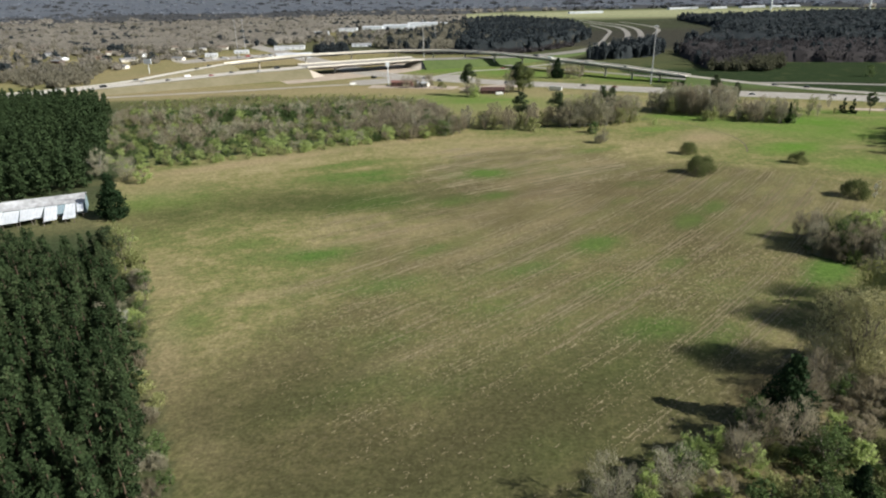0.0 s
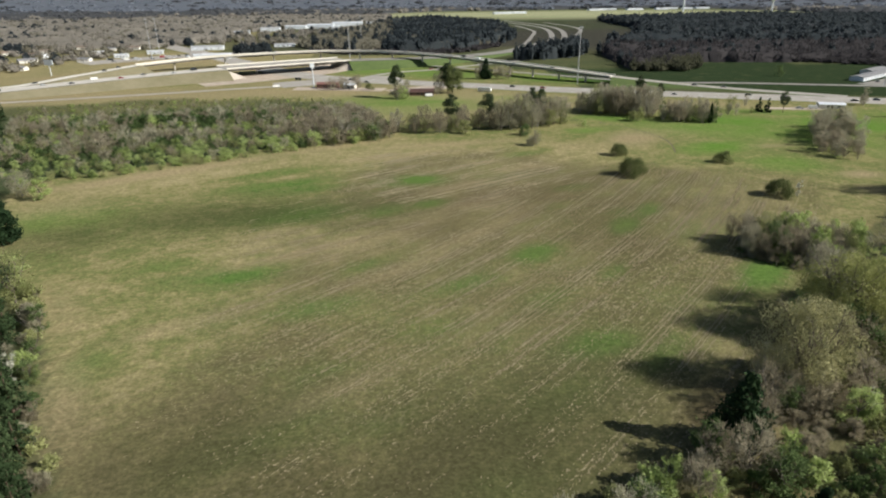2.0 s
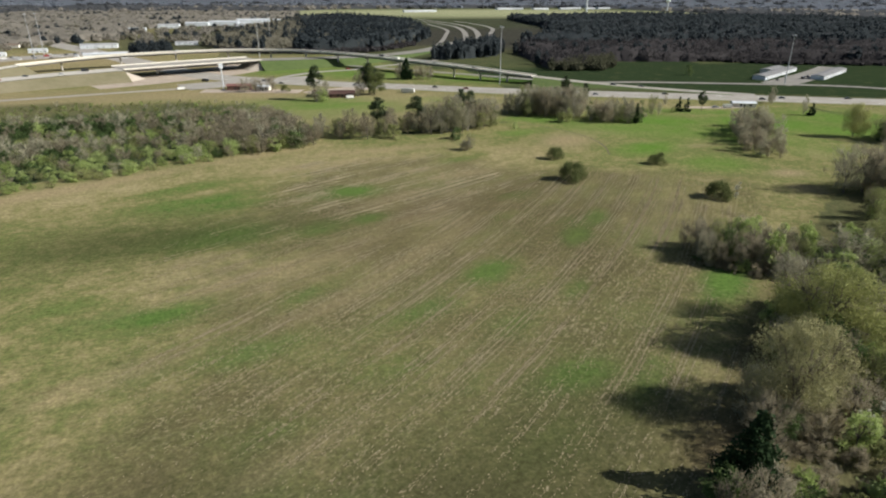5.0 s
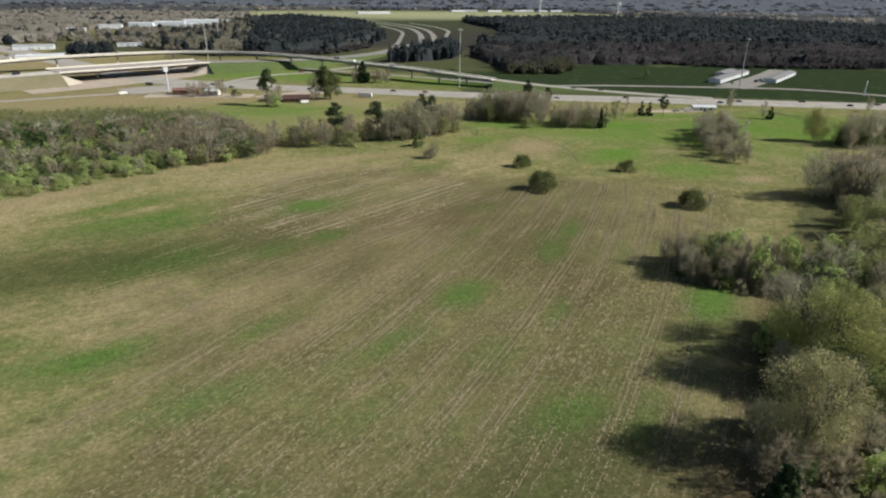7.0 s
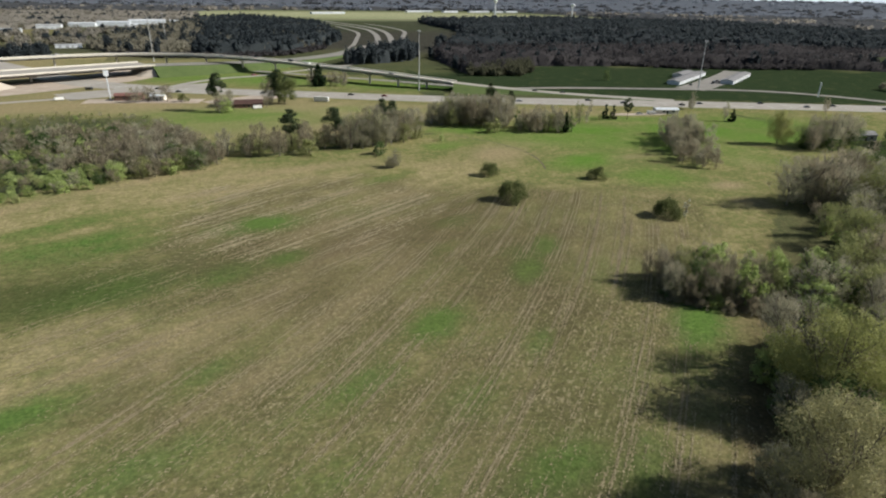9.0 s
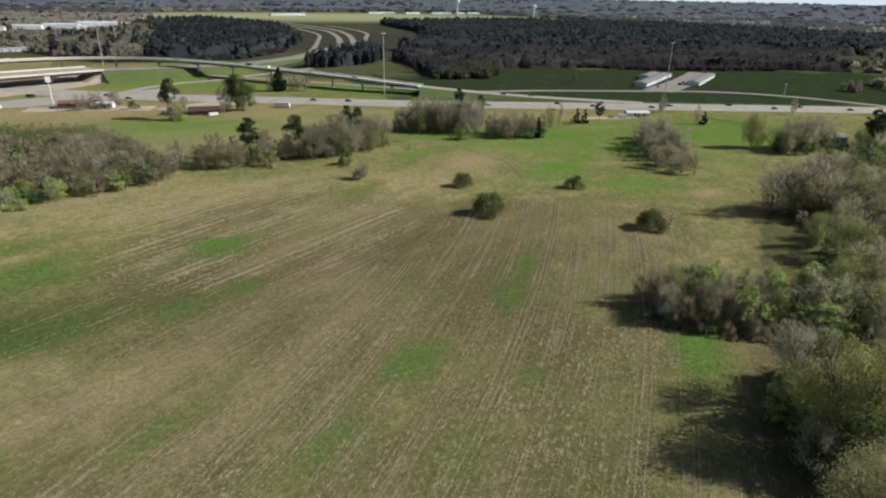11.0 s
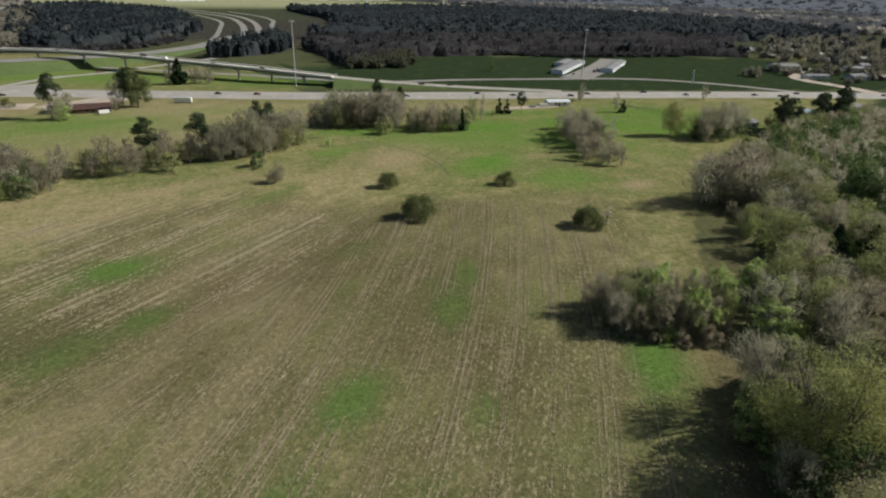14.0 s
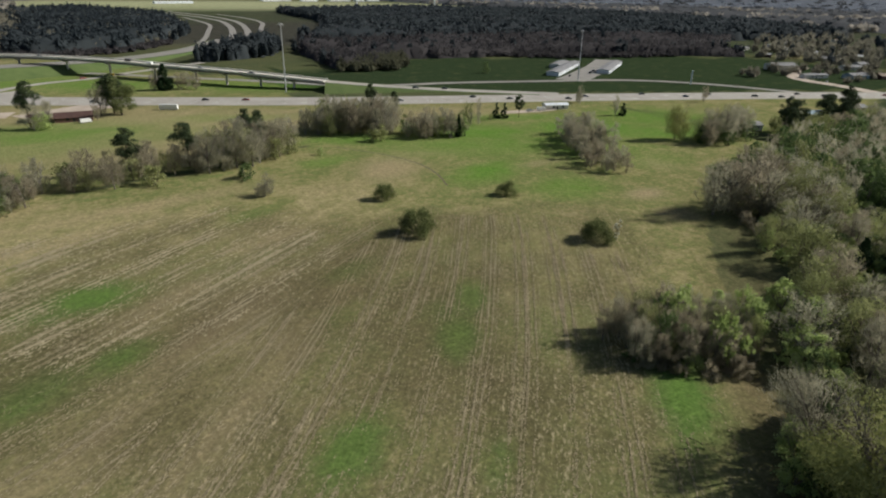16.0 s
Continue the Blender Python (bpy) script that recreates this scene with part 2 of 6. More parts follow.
def scatter(poly, spacing, jitter=0.42):
    """Uneven points over a polygon."""
    p = np.array(poly)
    gx, gy = np.meshgrid(np.arange(p[:, 0].min(), p[:, 0].max(), spacing), np.arange(p[:, 1].min(), p[:, 1].max(), spacing * 0.87))
    gx = gx + (np.arange(len(gy)) % 2)[:, None] * spacing / 2
    gx, gy = gx.ravel() + rng.uniform(-jitter, jitter, gx.size) * spacing, gy.ravel() + rng.uniform(-jitter, jitter, gy.size) * spacing
    k = inside(gx, gy, poly)
    return np.stack([gx[k], gy[k]], 1)


def blob(x, y, cx, cy, rx, ry, deg=0.0, soft=2.4):
    a = radians(deg)
    u, w = (x - cx) * math.cos(a) + (y - cy) * math.sin(a), -(x - cx) * math.sin(a) + (y - cy) * math.cos(a)
    return np.exp(-(((u / rx) ** 2 + (w / ry) ** 2) ** (soft / 2)))


# ---- ground ----
HILLS = [(-2500, 4100, 1500, 20), (-900, 4500, 1300, 10), (-4000, 2800, 1500, 24)]


def ground_z(x, y):
    x, y = np.asarray(x, float), np.asarray(y, float)
    z = 0 * x
    for cx, cy, r, h in HILLS:
        z = z + h * np.exp(-((x - cx) ** 2 + (y - cy) ** 2) / r**2)
    far = np.hypot(x, y)
    rise = np.clip((far - 3300) / 1300, 0, 1)
    return z * np.clip((far - 2200) / 1500, 0, 1) + 56 * rise * rise * (3 - 2 * rise)


def axis(lo, hi, step, end_lo, end_hi):
    mid = np.arange(lo, hi + 0.1, step)
    k = np.arange(1, 48)
    grow = step * (1.16**k - 1) / 0.16
    a, b = lo - grow[grow < lo - end_lo], hi + grow[grow < end_hi - hi]
    return np.concatenate([[end_lo], a[::-1], mid, b, [end_hi]])


GX, GY = axis(-160, 330, 2.5, -4990, 4990), axis(55, 400, 2.5, -4990, 4990)
gx, gy = np.meshgrid(GX, GY)
gx, gy = gx.ravel(), gy.ravel()
nx, ny = len(GX), len(GY)
idx = np.arange(nx * ny).reshape(ny, nx)
quads = np.stack([idx[:-1, :-1], idx[:-1, 1:], idx[1:, 1:], idx[1:, :-1]], -1).reshape(-1, 4)

# Fresh grass, as centre, radii, lean and strength.
GREEN_SPOTS = [(47, 174, 11, 6, 35, 0.88), (48, 122, 11, 6, 15, 0.8), (83, 193, 5, 10, -35, 1), (88, 203, 6, 9, -35, 0.6), (97, 206, 5, 10, -40, 0.85), (19, 257, 12, 9, -10, 0.9), (21, 225, 9, 6, 10, 0.8), (7, 254, 10, 6, -20, 0.6),
               (4, 220, 12, 7, 30, 0.7), (80, 237, 11, 5, 20, 0.6), (72, 293, 16, 6, 20, 0.55), (107, 152, 14, 6, 45, 0.95), (10, 134, 11, 5, 20, 0.4), (-38, 258, 24, 6, 12, 0.65),
               (-27, 220, 24, 9, 8, 0.7), (-38, 170, 16, 6, 10, 0.6), (23, 156, 12, 5, 25, 0.53), (43, 145, 10, 5, 25, 0.46), (-16, 148, 14, 6, 20, 0.5), (-24, 251, 18, 6, 15, 0.5),
               (-42, 277, 24, 6, 20, 0.6), (36, 105, 11, 5, 30, 0.43), (17, 83, 11, 5, 25, 0.5), (-23, 99, 13, 6, 25, 0.46), (-12, 120, 8, 4, 20, 0.37), (-60, 181, 12, 5, 10, 0.5),
               (60, 116, 12, 4, 40, 0.5), (64, 214, 8, 4, 30, 0.4), (-62, 128, 12, 6, 60, 0.37), (-4, 172, 10, 4, 30, 0.45), (0, 100, 8, 4, 30, 0.31), (66, 158, 8, 3, 45, 0.5)]
LUSH = [(30, 450, 50, 16, 0, 0.8), (-10, 440, 26, 16, 0, 0.7), (20, 472, 50, 18, -5, 0.65), (110, 455, 40, 12, -25, 0.5), (-115, 226, 22, 14, 10, 0.4), (200, 330, 60, 26, -30, 0.75), (30, 435, 70, 30, 0, 0.45), (240, 300, 40, 22, -30, 0.6), (335, 330, 45, 30, -28, 0.8), (70, 620, 70, 30, -40, 0.9), (10, 660, 40, 50, 0, 0.8), (160, 560, 60, 25, -40, 0.8), (60, 720, 60, 40, -20, 0.7), (150, 372, 26, 12, -25, 0.8), (215, 352, 36, 20, -25, 1.0), (172, 292, 22, 12, 20, 1.0), (185, 258, 16, 14, 0, 0.7), (275, 330, 40, 26, -25, 1.0), (300, 300, 40, 18, -25, 0.9),
        (122, 341, 14, 7, 10, 0.7), (42, 440, 42, 18, 0, 0.55), (12, 452, 30, 16, 0, 0.55), (330, 300, 40, 30, -20, 0.7), (260, 372, 40, 12, -25, 0.7), (250, 268, 20, 14, 0, 0.4)]
BARE = [(-230, 810, 140, 90, 0, 1.0), (-280, 660, 120, 60, 30, 0.9), (-120, 700, 90, 50, 20, 0.8), (40, 500, 60, 12, -20, 0.6), (-8, 480, 30, 10, 0, 0.5), (-260, 512, 170, 36, 14, 0.95), (-70, 522, 120, 30, 6, 0.9), (60, 478, 90, 26, -20, 0.85), (-150, 470, 110, 22, 4, 0.45), (-720, 1000, 420, 330, 20, 0.8), (-440, 730, 170, 150, 0, 0.75), (-250, 620, 130, 70, 30, 0.85), (-60, 740, 120, 60, 10, 0.7), (60, 480, 80, 26, -12, 0.8), (-15, 505, 50, 26, 0, 0.75), (130, 462, 60, 12, -26, 0.7), (30, 430, 80, 28, 0, 0.7), (-90, 705, 130, 45, 25, 0.95), (-230, 800, 130, 110, 0, 0.85), (-90, 850, 80, 60, 0, 0.6), (20, 640, 20, 12, -30, 0.3), (120, 440, 90, 30, -25, 0.75), (70, 405, 80, 22, 0, 0.7), (220, 415, 60, 18, -25, 0.6), (-10, 470, 40, 14, 0, 0.5), (-520, 1150, 320, 420, 20, 0.75), (-250, 1350, 120, 200, 0, 0.7), (-128, 204, 26, 12, 20, 0.5), (-118, 240, 18, 16, 0, 0.5), (33, 244, 20, 4, 30, 0.6), (39, 225, 22, 4, 30, 0.5), (-19, 186, 28, 4, 25, 0.65), (-46, 144, 18, 4, 25, 0.5), (-45, 90, 6, 16, 30, 0.7), (-11, 111, 18, 3, 30, 0.5), (10, 170, 24, 3, 35, 0.5), (30, 190, 26, 3, 40, 0.45), (-38, 110, 12, 4, 25, 0.4), (66, 268, 22, 5, 20, 0.5), (20, 300, 40, 6, 12, 0.5), (-180, 520, 140, 30, 12, 0.9), (-60, 585, 70, 24, 25, 0.8), (300, 545, 60, 8, -28, 0.4), (800, 470, 90, 25, -25, 0.7), (60, 515, 60, 16, -25, 0.5), (140, 318, 22, 13, 45, 1.0), (205, 236, 10, 6, 0, 1.0), (195, 215, 9, 7, 0, 0.6), (198, 290, 14, 4, 0, 0.6), (168, 330, 14, 4, -30, 0.8), (-90, 285, 60, 7, 28, 0.9), (-20, 322, 40, 6, 22, 0.7),
        (-60, 110, 6, 28, 25, 0.8), (-82, 155, 8, 20, 30, 0.6), (105, 305, 12, 6, 0, 0.4), (245, 262, 9, 12, 0, 0.5), (45, 320, 40, 6, 5, 0.6), (0, 190, 30, 4, 40, 0.4)]
STUBBLE = [(55, 232, 26, 10, 30, 0.4), (28, 248, 24, 7, 25, 0.3), (80, 170, 18, 8, 45, 0.6), (60, 205, 12, 7, 45, 0.5)]
# Cloud shade beyond the highway, painted into the grass as dark green.
CLOUD_SHADE = [(330, 455, 170, 22, -26, 0.85), (350, 560, 150, 62, -28, 0.95), (575, 465, 140, 85, -30, 0.95), (190, 800, 120, 90, -30, 0.7), (430, 405, 130, 14, -28, 0.5)]
# Soft cloud and tree shade on the field, painted into the grass colour.
FIELD_SHADE = [(18, 90, 46, 24, 38, 1.0), (44, 106, 24, 16, 45, 0.7), (-4, 78, 56, 18, 12, 1.0), (-34, 96, 28, 22, 30, 0.9), (58, 104, 16, 6, 45, 0.5), (-50, 222, 52, 19, 4, 0.85), (-5, 224, 34, 12, 10, 0.4), (-100, 210, 24, 18, 0, 0.7), (58, 235, 22, 9, 30, 0.25)]
# Brown soil and litter; near left and tree edge spots also paint in shade.
DIRT_AND_SHADE = [(56, 212, 17, 9, 30, 0.55), (72, 226, 15, 10, 30, 0.55), (48, 232, 32, 12, 28, 0.55), (14, 232, 26, 10, 28, 0.35), (80, 238, 18, 9, 30, 0.5), (82, 200, 36, 17, 45, 0.5), (26, 208, 34, 13, 30, 0.2), (56, 178, 40, 18, 42, 0.15), (-10, 84, 52, 18, 12, 0.4), (-38, 102, 26, 20, 30, 0.35), (90, 118, 34, 8, 45, 0.9), (64, 95, 18, 9, 40, 0.9), (120, 144, 26, 7, 42, 0.8), (95, 100, 40, 12, 45, 0.8), (125, 130, 30, 12, 45, 0.8), (160, 165, 40, 14, 40, 0.7), (60, 78, 30, 12, 35, 0.7), (220, 200, 60, 20, 30, 0.7)]

DRY = [(-80, 275, 70, 16, 25, 1.0), (0, 300, 70, 22, 15, 1.0), (80, 290, 60, 26, 0, 0.9), (60, 235, 40, 14, 20, 1.0), (30, 205, 50, 16, 30, 0.8), (-40, 195, 50, 10, 20, 0.8), (-62, 140, 9, 40, 30, 0.7)]


def field_of(spots, soft=2.6):
    z = 0 * gx
    for cx, cy, rx, ry, deg, k in spots:
        z = np.maximum(z, k * blob(gx, gy, cx, cy, rx, ry, deg, soft))
    return z


FIELD = [(-140, -160), (60, -160), (58, 60), (75, 92), (140, 160), (185, 196), (260, 245), (330, 250), (345, 395), (240, 400), (130, 372), (90, 354), (14, 348), (-34, 333), (-102, 299), (-148, 277), (-125, 205), (-82, 150), (-44, 74)]
PLOWED = [(-20, 40), (58, 88), (92, 128), (104, 152), (150, 192), (182, 214), (186, 236), (150, 258), (112, 266), (78, 298), (30, 304), (-22, 262), (-14, 215), (-38, 150), (-40, 90)]
# The near part was worked in wide arcs, the far part in straight passes.
ARC = (-569.0, 797.0)
PASS = (math.cos(radians(29)), math.sin(radians(29)))


def headland(x, y):
    """Metres past the strip where the two parts meet."""
    return y * 0.809 - x * 0.588 - 148


def row_of(x, y, straight):
    """Distance along the rows and across them."""
    u = np.where(straight, x * PASS[0] + y * PASS[1], 900 * np.arctan2(y - ARC[1], x - ARC[0]))
    return u, np.where(straight, y * PASS[0] - x * PASS[1], np.hypot(x - ARC[0], y - ARC[1]))
MEADOW = [(-330, 478), (-150, 496), (-20, 470), (4, 400), (14, 348), (130, 372), (345, 395), (352, 250), (440, 262), (560, 290), (480, 330), (340, 400), (160, 484), (30, 556), (-60, 552), (-180, 536), (-330, 512)]
# Pasture that takes the painted cloud shade almost in full.
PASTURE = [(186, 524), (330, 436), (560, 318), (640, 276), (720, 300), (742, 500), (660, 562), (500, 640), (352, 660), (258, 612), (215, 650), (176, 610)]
VERGES = [(-700, 420), (-330, 512), (-60, 552), (30, 556), (160, 490), (186, 524), (176, 610), (110, 700), (110, 760), (60, 815), (-60, 850), (-100, 900), (-330, 980), (-600, 800)]
in_field = (inside(gx, gy, FIELD) | inside(gx, gy, MEADOW) | inside(gx, gy, VERGES)).astype(float)
in_plow = inside(gx, gy, PLOWED).astype(float).reshape(ny, nx)
for _ in range(60):
    in_plow[1:-1, 1:-1] = (in_plow[1:-1, 1:-1] * 2 + in_plow[:-2, 1:-1] + in_plow[2:, 1:-1] + in_plow[1:-1, :-2] + in_plow[1:-1, 2:]) / 6
in_plow = in_plow.ravel()
row_u, row_w = row_of(gx, gy, headland(gx, gy) > 0)
seam = np.exp(-((headland(gx, gy) / 4.5) ** 2))
far_field = blob(gx, gy, 700, 2250, 1000, 420, -8, 6)
# Cloud shade on the ground between the far woods, painted brown grey.
far_shade = np.maximum(blob(gx, gy, 380, 1050, 620, 330, -10, 6), blob(gx, gy, 1400, 1400, 900, 800, 0, 6))
g = Geo().add(np.stack([gx, gy, ground_z(gx, gy)], 1), quads)
ground_me = g.mesh("ground", None)
ground_me.materials.clear()
for name, values in (("green", field_of(GREEN_SPOTS)), ("lush", field_of(LUSH)), ("bare", field_of(BARE)), ("stubble", field_of(STUBBLE)), ("cloud_shade", np.maximum(field_of(CLOUD_SHADE, 3), 0.93 * inside(gx, gy, PASTURE))), ("field_shade", field_of(FIELD_SHADE, 2)),
                     ("dirt_and_shade", field_of(DIRT_AND_SHADE)), ("dry", field_of(DRY)), ("field", in_field), ("plow", in_plow), ("pale", far_field), ("far_shade", far_shade), ("row_u", row_u), ("row_w", row_w), ("seam", seam)):
    ground_me.attributes.new(name, "FLOAT", "POINT").data.foreach_set("value", values.astype(np.float32))


def sky_material():
    """Pale sky close over the horizon, bluer higher up."""
    m = bpy.data.materials.new("low_sky")
    m.use_nodes = True
    t = m.node_tree
    z = t.nodes.new("ShaderNodeSeparateXYZ")
    t.links.new(coords(t), z.inputs[0])
    e = t.nodes.new("ShaderNodeEmission")
    f = maths(t, "ADD", maths(t, "DIVIDE", z.outputs[2], 900.0), maths(t, "MULTIPLY", maths(t, "SUBTRACT", noise_tex(t, coords(t), 900, 4), 0.5), 0.15))
    t.links.new(ramp(t, f, [(0.05, (0.6, 0.68, 0.76)), (0.6, (0.4, 0.53, 0.7))]), e.inputs["Color"])
    t.links.new(e.outputs[0], t.nodes["Material Output"].inputs["Surface"])
    return m


def ground_material():
    m, t, b = material("field_grass", 1.0, 0.0)
    co = coords(t)
    def along(k):
        """Row coordinates, shrunk by k along the rows."""
        c = t.nodes.new("ShaderNodeCombineXYZ")
        t.links.new(maths(t, "MULTIPLY", attr(t, "row_u"), k), c.inputs[0])
        t.links.new(attr(t, "row_w"), c.inputs[1])
        return c.outputs[0]

    big, mid, small, tuft, fine = (noise_tex(t, co, s, 4, 0.62) for s in (60, 11, 3.2, 1.7, 0.75))
    row = noise_tex(t, along(0.07), 1.25, 3, 0.6)
    zone = ramp(t, noise_tex(t, co, 21, 3, 0.6), [(0.38, (0.4,)), (0.6, (1.0,))])
    worked = ramp(t, noise_tex(t, co, 34, 3, 0.6), [(0.36, (0.35,)), (0.58, (1.0,))])
    broad = noise_tex(t, along(0.16), 6, 3, 0.6)
    fleck = noise_tex(t, along(0.45), 0.75, 3, 0.65)
    # dry and green grass
    f = maths(t, "ADD", maths(t, "ADD", maths(t, "MULTIPLY", big, 0.32), 0.02), maths(t, "ADD", maths(t, "MULTIPLY", mid, 0.38), maths(t, "MULTIPLY", small, 0.4)))
    f = maths(t, "ADD", f, maths(t, "MULTIPLY", maths(t, "SUBTRACT", broad, 0.5), 0.16))
    f = maths(t, "ADD", f, maths(t, "SUBTRACT", maths(t, "MULTIPLY", attr(t, "green"), 0.34), maths(t, "MULTIPLY", attr(t, "dry"), 0.1)))
    grass = ramp(t, f, [(0.38, (0.305, 0.262, 0.15)), (0.5, (0.235, 0.212, 0.105)), (0.6, (0.158, 0.168, 0.068)), (0.8, (0.085, 0.138, 0.04))])
    # rows of stubble in the worked part
    soil = maths(t, "ADD", maths(t, "MULTIPLY", small, 0.4), maths(t, "ADD", maths(t, "MULTIPLY", mid, 0.46), maths(t, "MULTIPLY", row, 0.14)))
    rows = ramp(t, soil, [(0.4, (0.068, 0.06, 0.031)), (0.5, (0.1, 0.089, 0.046)), (0.6, (0.146, 0.128, 0.071))])
    amount = maths(t, "MULTIPLY", ramp(t, maths(t, "ADD", attr(t, "plow"), maths(t, "MULTIPLY", maths(t, "SUBTRACT", mid, 0.5), 1.2)), [(0.3, (0.0,)), (0.85, (1.0,))]), ramp(t, mid, [(0.35, (0.5,)), (0.62, (0.9,))]))
    amount = maths(t, "ADD", amount, maths(t, "MULTIPLY", attr(t, "stubble"), 0.5), True)
    amount = maths(t, "MULTIPLY", amount, maths(t, "SUBTRACT", 1.0, maths(t, "MULTIPLY", attr(t, "green"), 0.9)))
    fresh = maths(t, "MULTIPLY", maths(t, "MULTIPLY", attr(t, "green"), attr(t, "green")), maths(t, "MULTIPLY", small, 0.95), True)
    amount = maths(t, "MULTIPLY", amount, worked)
    grass = mix(t, amount, grass, rows)
    pieces = ramp(t, maths(t, "ADD", fleck, maths(t, "MULTIPLY", maths(t, "SUBTRACT", row, 0.5), maths(t, "MULTIPLY", zone, 0.42))), [(0.54, (0.0,)), (0.68, (1.0,))])
    loose = maths(t, "MULTIPLY", maths(t, "MULTIPLY", amount, maths(t, "SUBTRACT", 1.0, attr(t, "seam"))), 0.85)
    grass = mix(t, maths(t, "MULTIPLY", pieces, loose), grass, (0.4, 0.34, 0.225))
    grass = mix(t, fresh, grass, (0.105, 0.195, 0.037))
    ragged = maths(t, "MULTIPLY", maths(t, "SUBTRACT", mid, 0.5), 0.8)
    # The shade masks darken the grass colour itself.
    for name, colour, k in (("bare", (0.31, 0.245, 0.155), 0.75), ("cloud_shade", (0.027, 0.043, 0.021), 1.1), ("field_shade", (0.062, 0.07, 0.03), 0.9), ("lush", (0.104, 0.192, 0.037), 0.95), ("dirt_and_shade", (0.093, 0.069, 0.044), 0.85)):
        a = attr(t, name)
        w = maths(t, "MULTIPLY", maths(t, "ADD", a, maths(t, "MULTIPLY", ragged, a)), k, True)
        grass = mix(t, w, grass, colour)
    # open country outside the field
    wild = ramp(t, maths(t, "ADD", maths(t, "MULTIPLY", big, 0.5), maths(t, "MULTIPLY", mid, 0.5)), [(0.35, (0.036, 0.054, 0.027)), (0.5, (0.056, 0.07, 0.037)), (0.65, (0.092, 0.092, 0.057))])
    pasture = ramp(t, mid, [(0.35, (0.05, 0.1, 0.025)), (0.65, (0.085, 0.12, 0.04))])
    # Mixes that distant shade into the open country's colour.
    wild = mix(t, maths(t, "MULTIPLY", attr(t, "far_shade"), 0.9), wild, ramp(t, mid, [(0.35, (0.04, 0.04, 0.036)), (0.65, (0.064, 0.06, 0.053))]))
    wild = mix(t, attr(t, "pale"), wild, (0.3, 0.31, 0.19))
    keep = maths(t, "MAXIMUM", attr(t, "field"), maths(t, "MAXIMUM", attr(t, "lush"), maths(t, "MAXIMUM", attr(t, "cloud_shade"), maths(t, "MAXIMUM", attr(t, "bare"), attr(t, "dirt_and_shade")))))
    col = mix(t, keep, wild, grass)
    speck = ramp(t, fine, [(0.32, (0.6, 0.6, 0.58)), (0.5, (0.96, 0.96, 0.94)), (0.68, (1.45, 1.43, 1.38))])
    col = mix(t, 0.62, col, speck, "MULTIPLY")
    clumps = ramp(t, tuft, [(0.34, (0.74, 0.76, 0.7)), (0.5, (0.98, 0.98, 0.98)), (0.66, (1.26, 1.24, 1.2))])
    col = mix(t, 0.75, col, clumps, "MULTIPLY")
    t.links.new(col, b.inputs["Base Color"])
    bump(t, b, maths(t, "ADD", maths(t, "MULTIPLY", small, 0.7), maths(t, "ADD", maths(t, "MULTIPLY", fine, 0.25), maths(t, "MULTIPLY", row, 0.3))), 0.9, 0.35)
    return m


ground_me.materials.append(ground_material())
tagged(new("ground", ground_me), "wide dry grass and green pasture ground reaching the wooded horizon", "ground", kind="structure")

w = np.linspace(0, 2 * np.pi, 97)
ring = np.stack([4850 * np.cos(w), 4850 * np.sin(w), 0 * w], 1)
structure("backdrop", Geo().add(np.concatenate([ring - (0, 0, 40), ring + (0, 0, 420)]), [(i, i + 1, 98 + i, 97 + i) for i in range(96)]), sky_material(), "pale blue sky low over the horizon", "sky")


# ---- plants ----
def limbs(h, r, fork=0.32, n_limbs=6, trunk_r=None, twigs=0, lean=0.35, sprigs=4):
    """Trunk with forked limbs; also gives the ends of the limbs."""
    g, ends = Geo(), []
    tr = trunk_r or h * 0.018
    bend = rng.normal(size=2) * h * 0.02
    top = np.array([bend[0], bend[1], h * fork])
    g.tube((0, 0, -0.3), top * (0.6, 0.6, 0.5), tr * 1.35, tr, 7).tube(top * (0.6, 0.6, 0.5), top, tr, tr * 0.8, 7)
    for i in range(n_limbs):
        w = 2 * np.pi * (i + rng.uniform(-0.3, 0.3)) / n_limbs
        out = r * rng.uniform(0.45, 0.75) * (0.35 if i == 0 else 1)
        end = np.array([math.cos(w) * out, math.sin(w) * out, h * rng.uniform(0.6, 0.85)])
        mid = top + (end - top) * 0.5 + np.array([0, 0, -0.04 * h])
        g.tube(top, mid, tr * 0.55, tr * 0.4, 5).tube(mid, end, tr * 0.4, tr * 0.22, 5)
        for _ in range(sprigs):
            s = mid + (end - mid) * rng.uniform(0, 1)
            d = rng.normal(size=3) * 0.5 + (end - top) / np.linalg.norm(end - top) + (0, 0, lean)
            tip = s + d / np.linalg.norm(d) * r * rng.uniform(0.3, 0.6)
            g.tube(s, tip, tr * 0.22, tr * 0.07, 4)
            ends.append(tip)
            for _ in range(twigs):
                q = s + (tip - s) * rng.uniform(0.2, 1)
                e = q + (d / np.linalg.norm(d) + rng.normal(size=3) * 0.6) * r * rng.uniform(0.1, 0.28)
                g.tube(q, e, tr * 0.08, tr * 0.03, 3)
        ends.append(end)
    return g, np.array(ends)


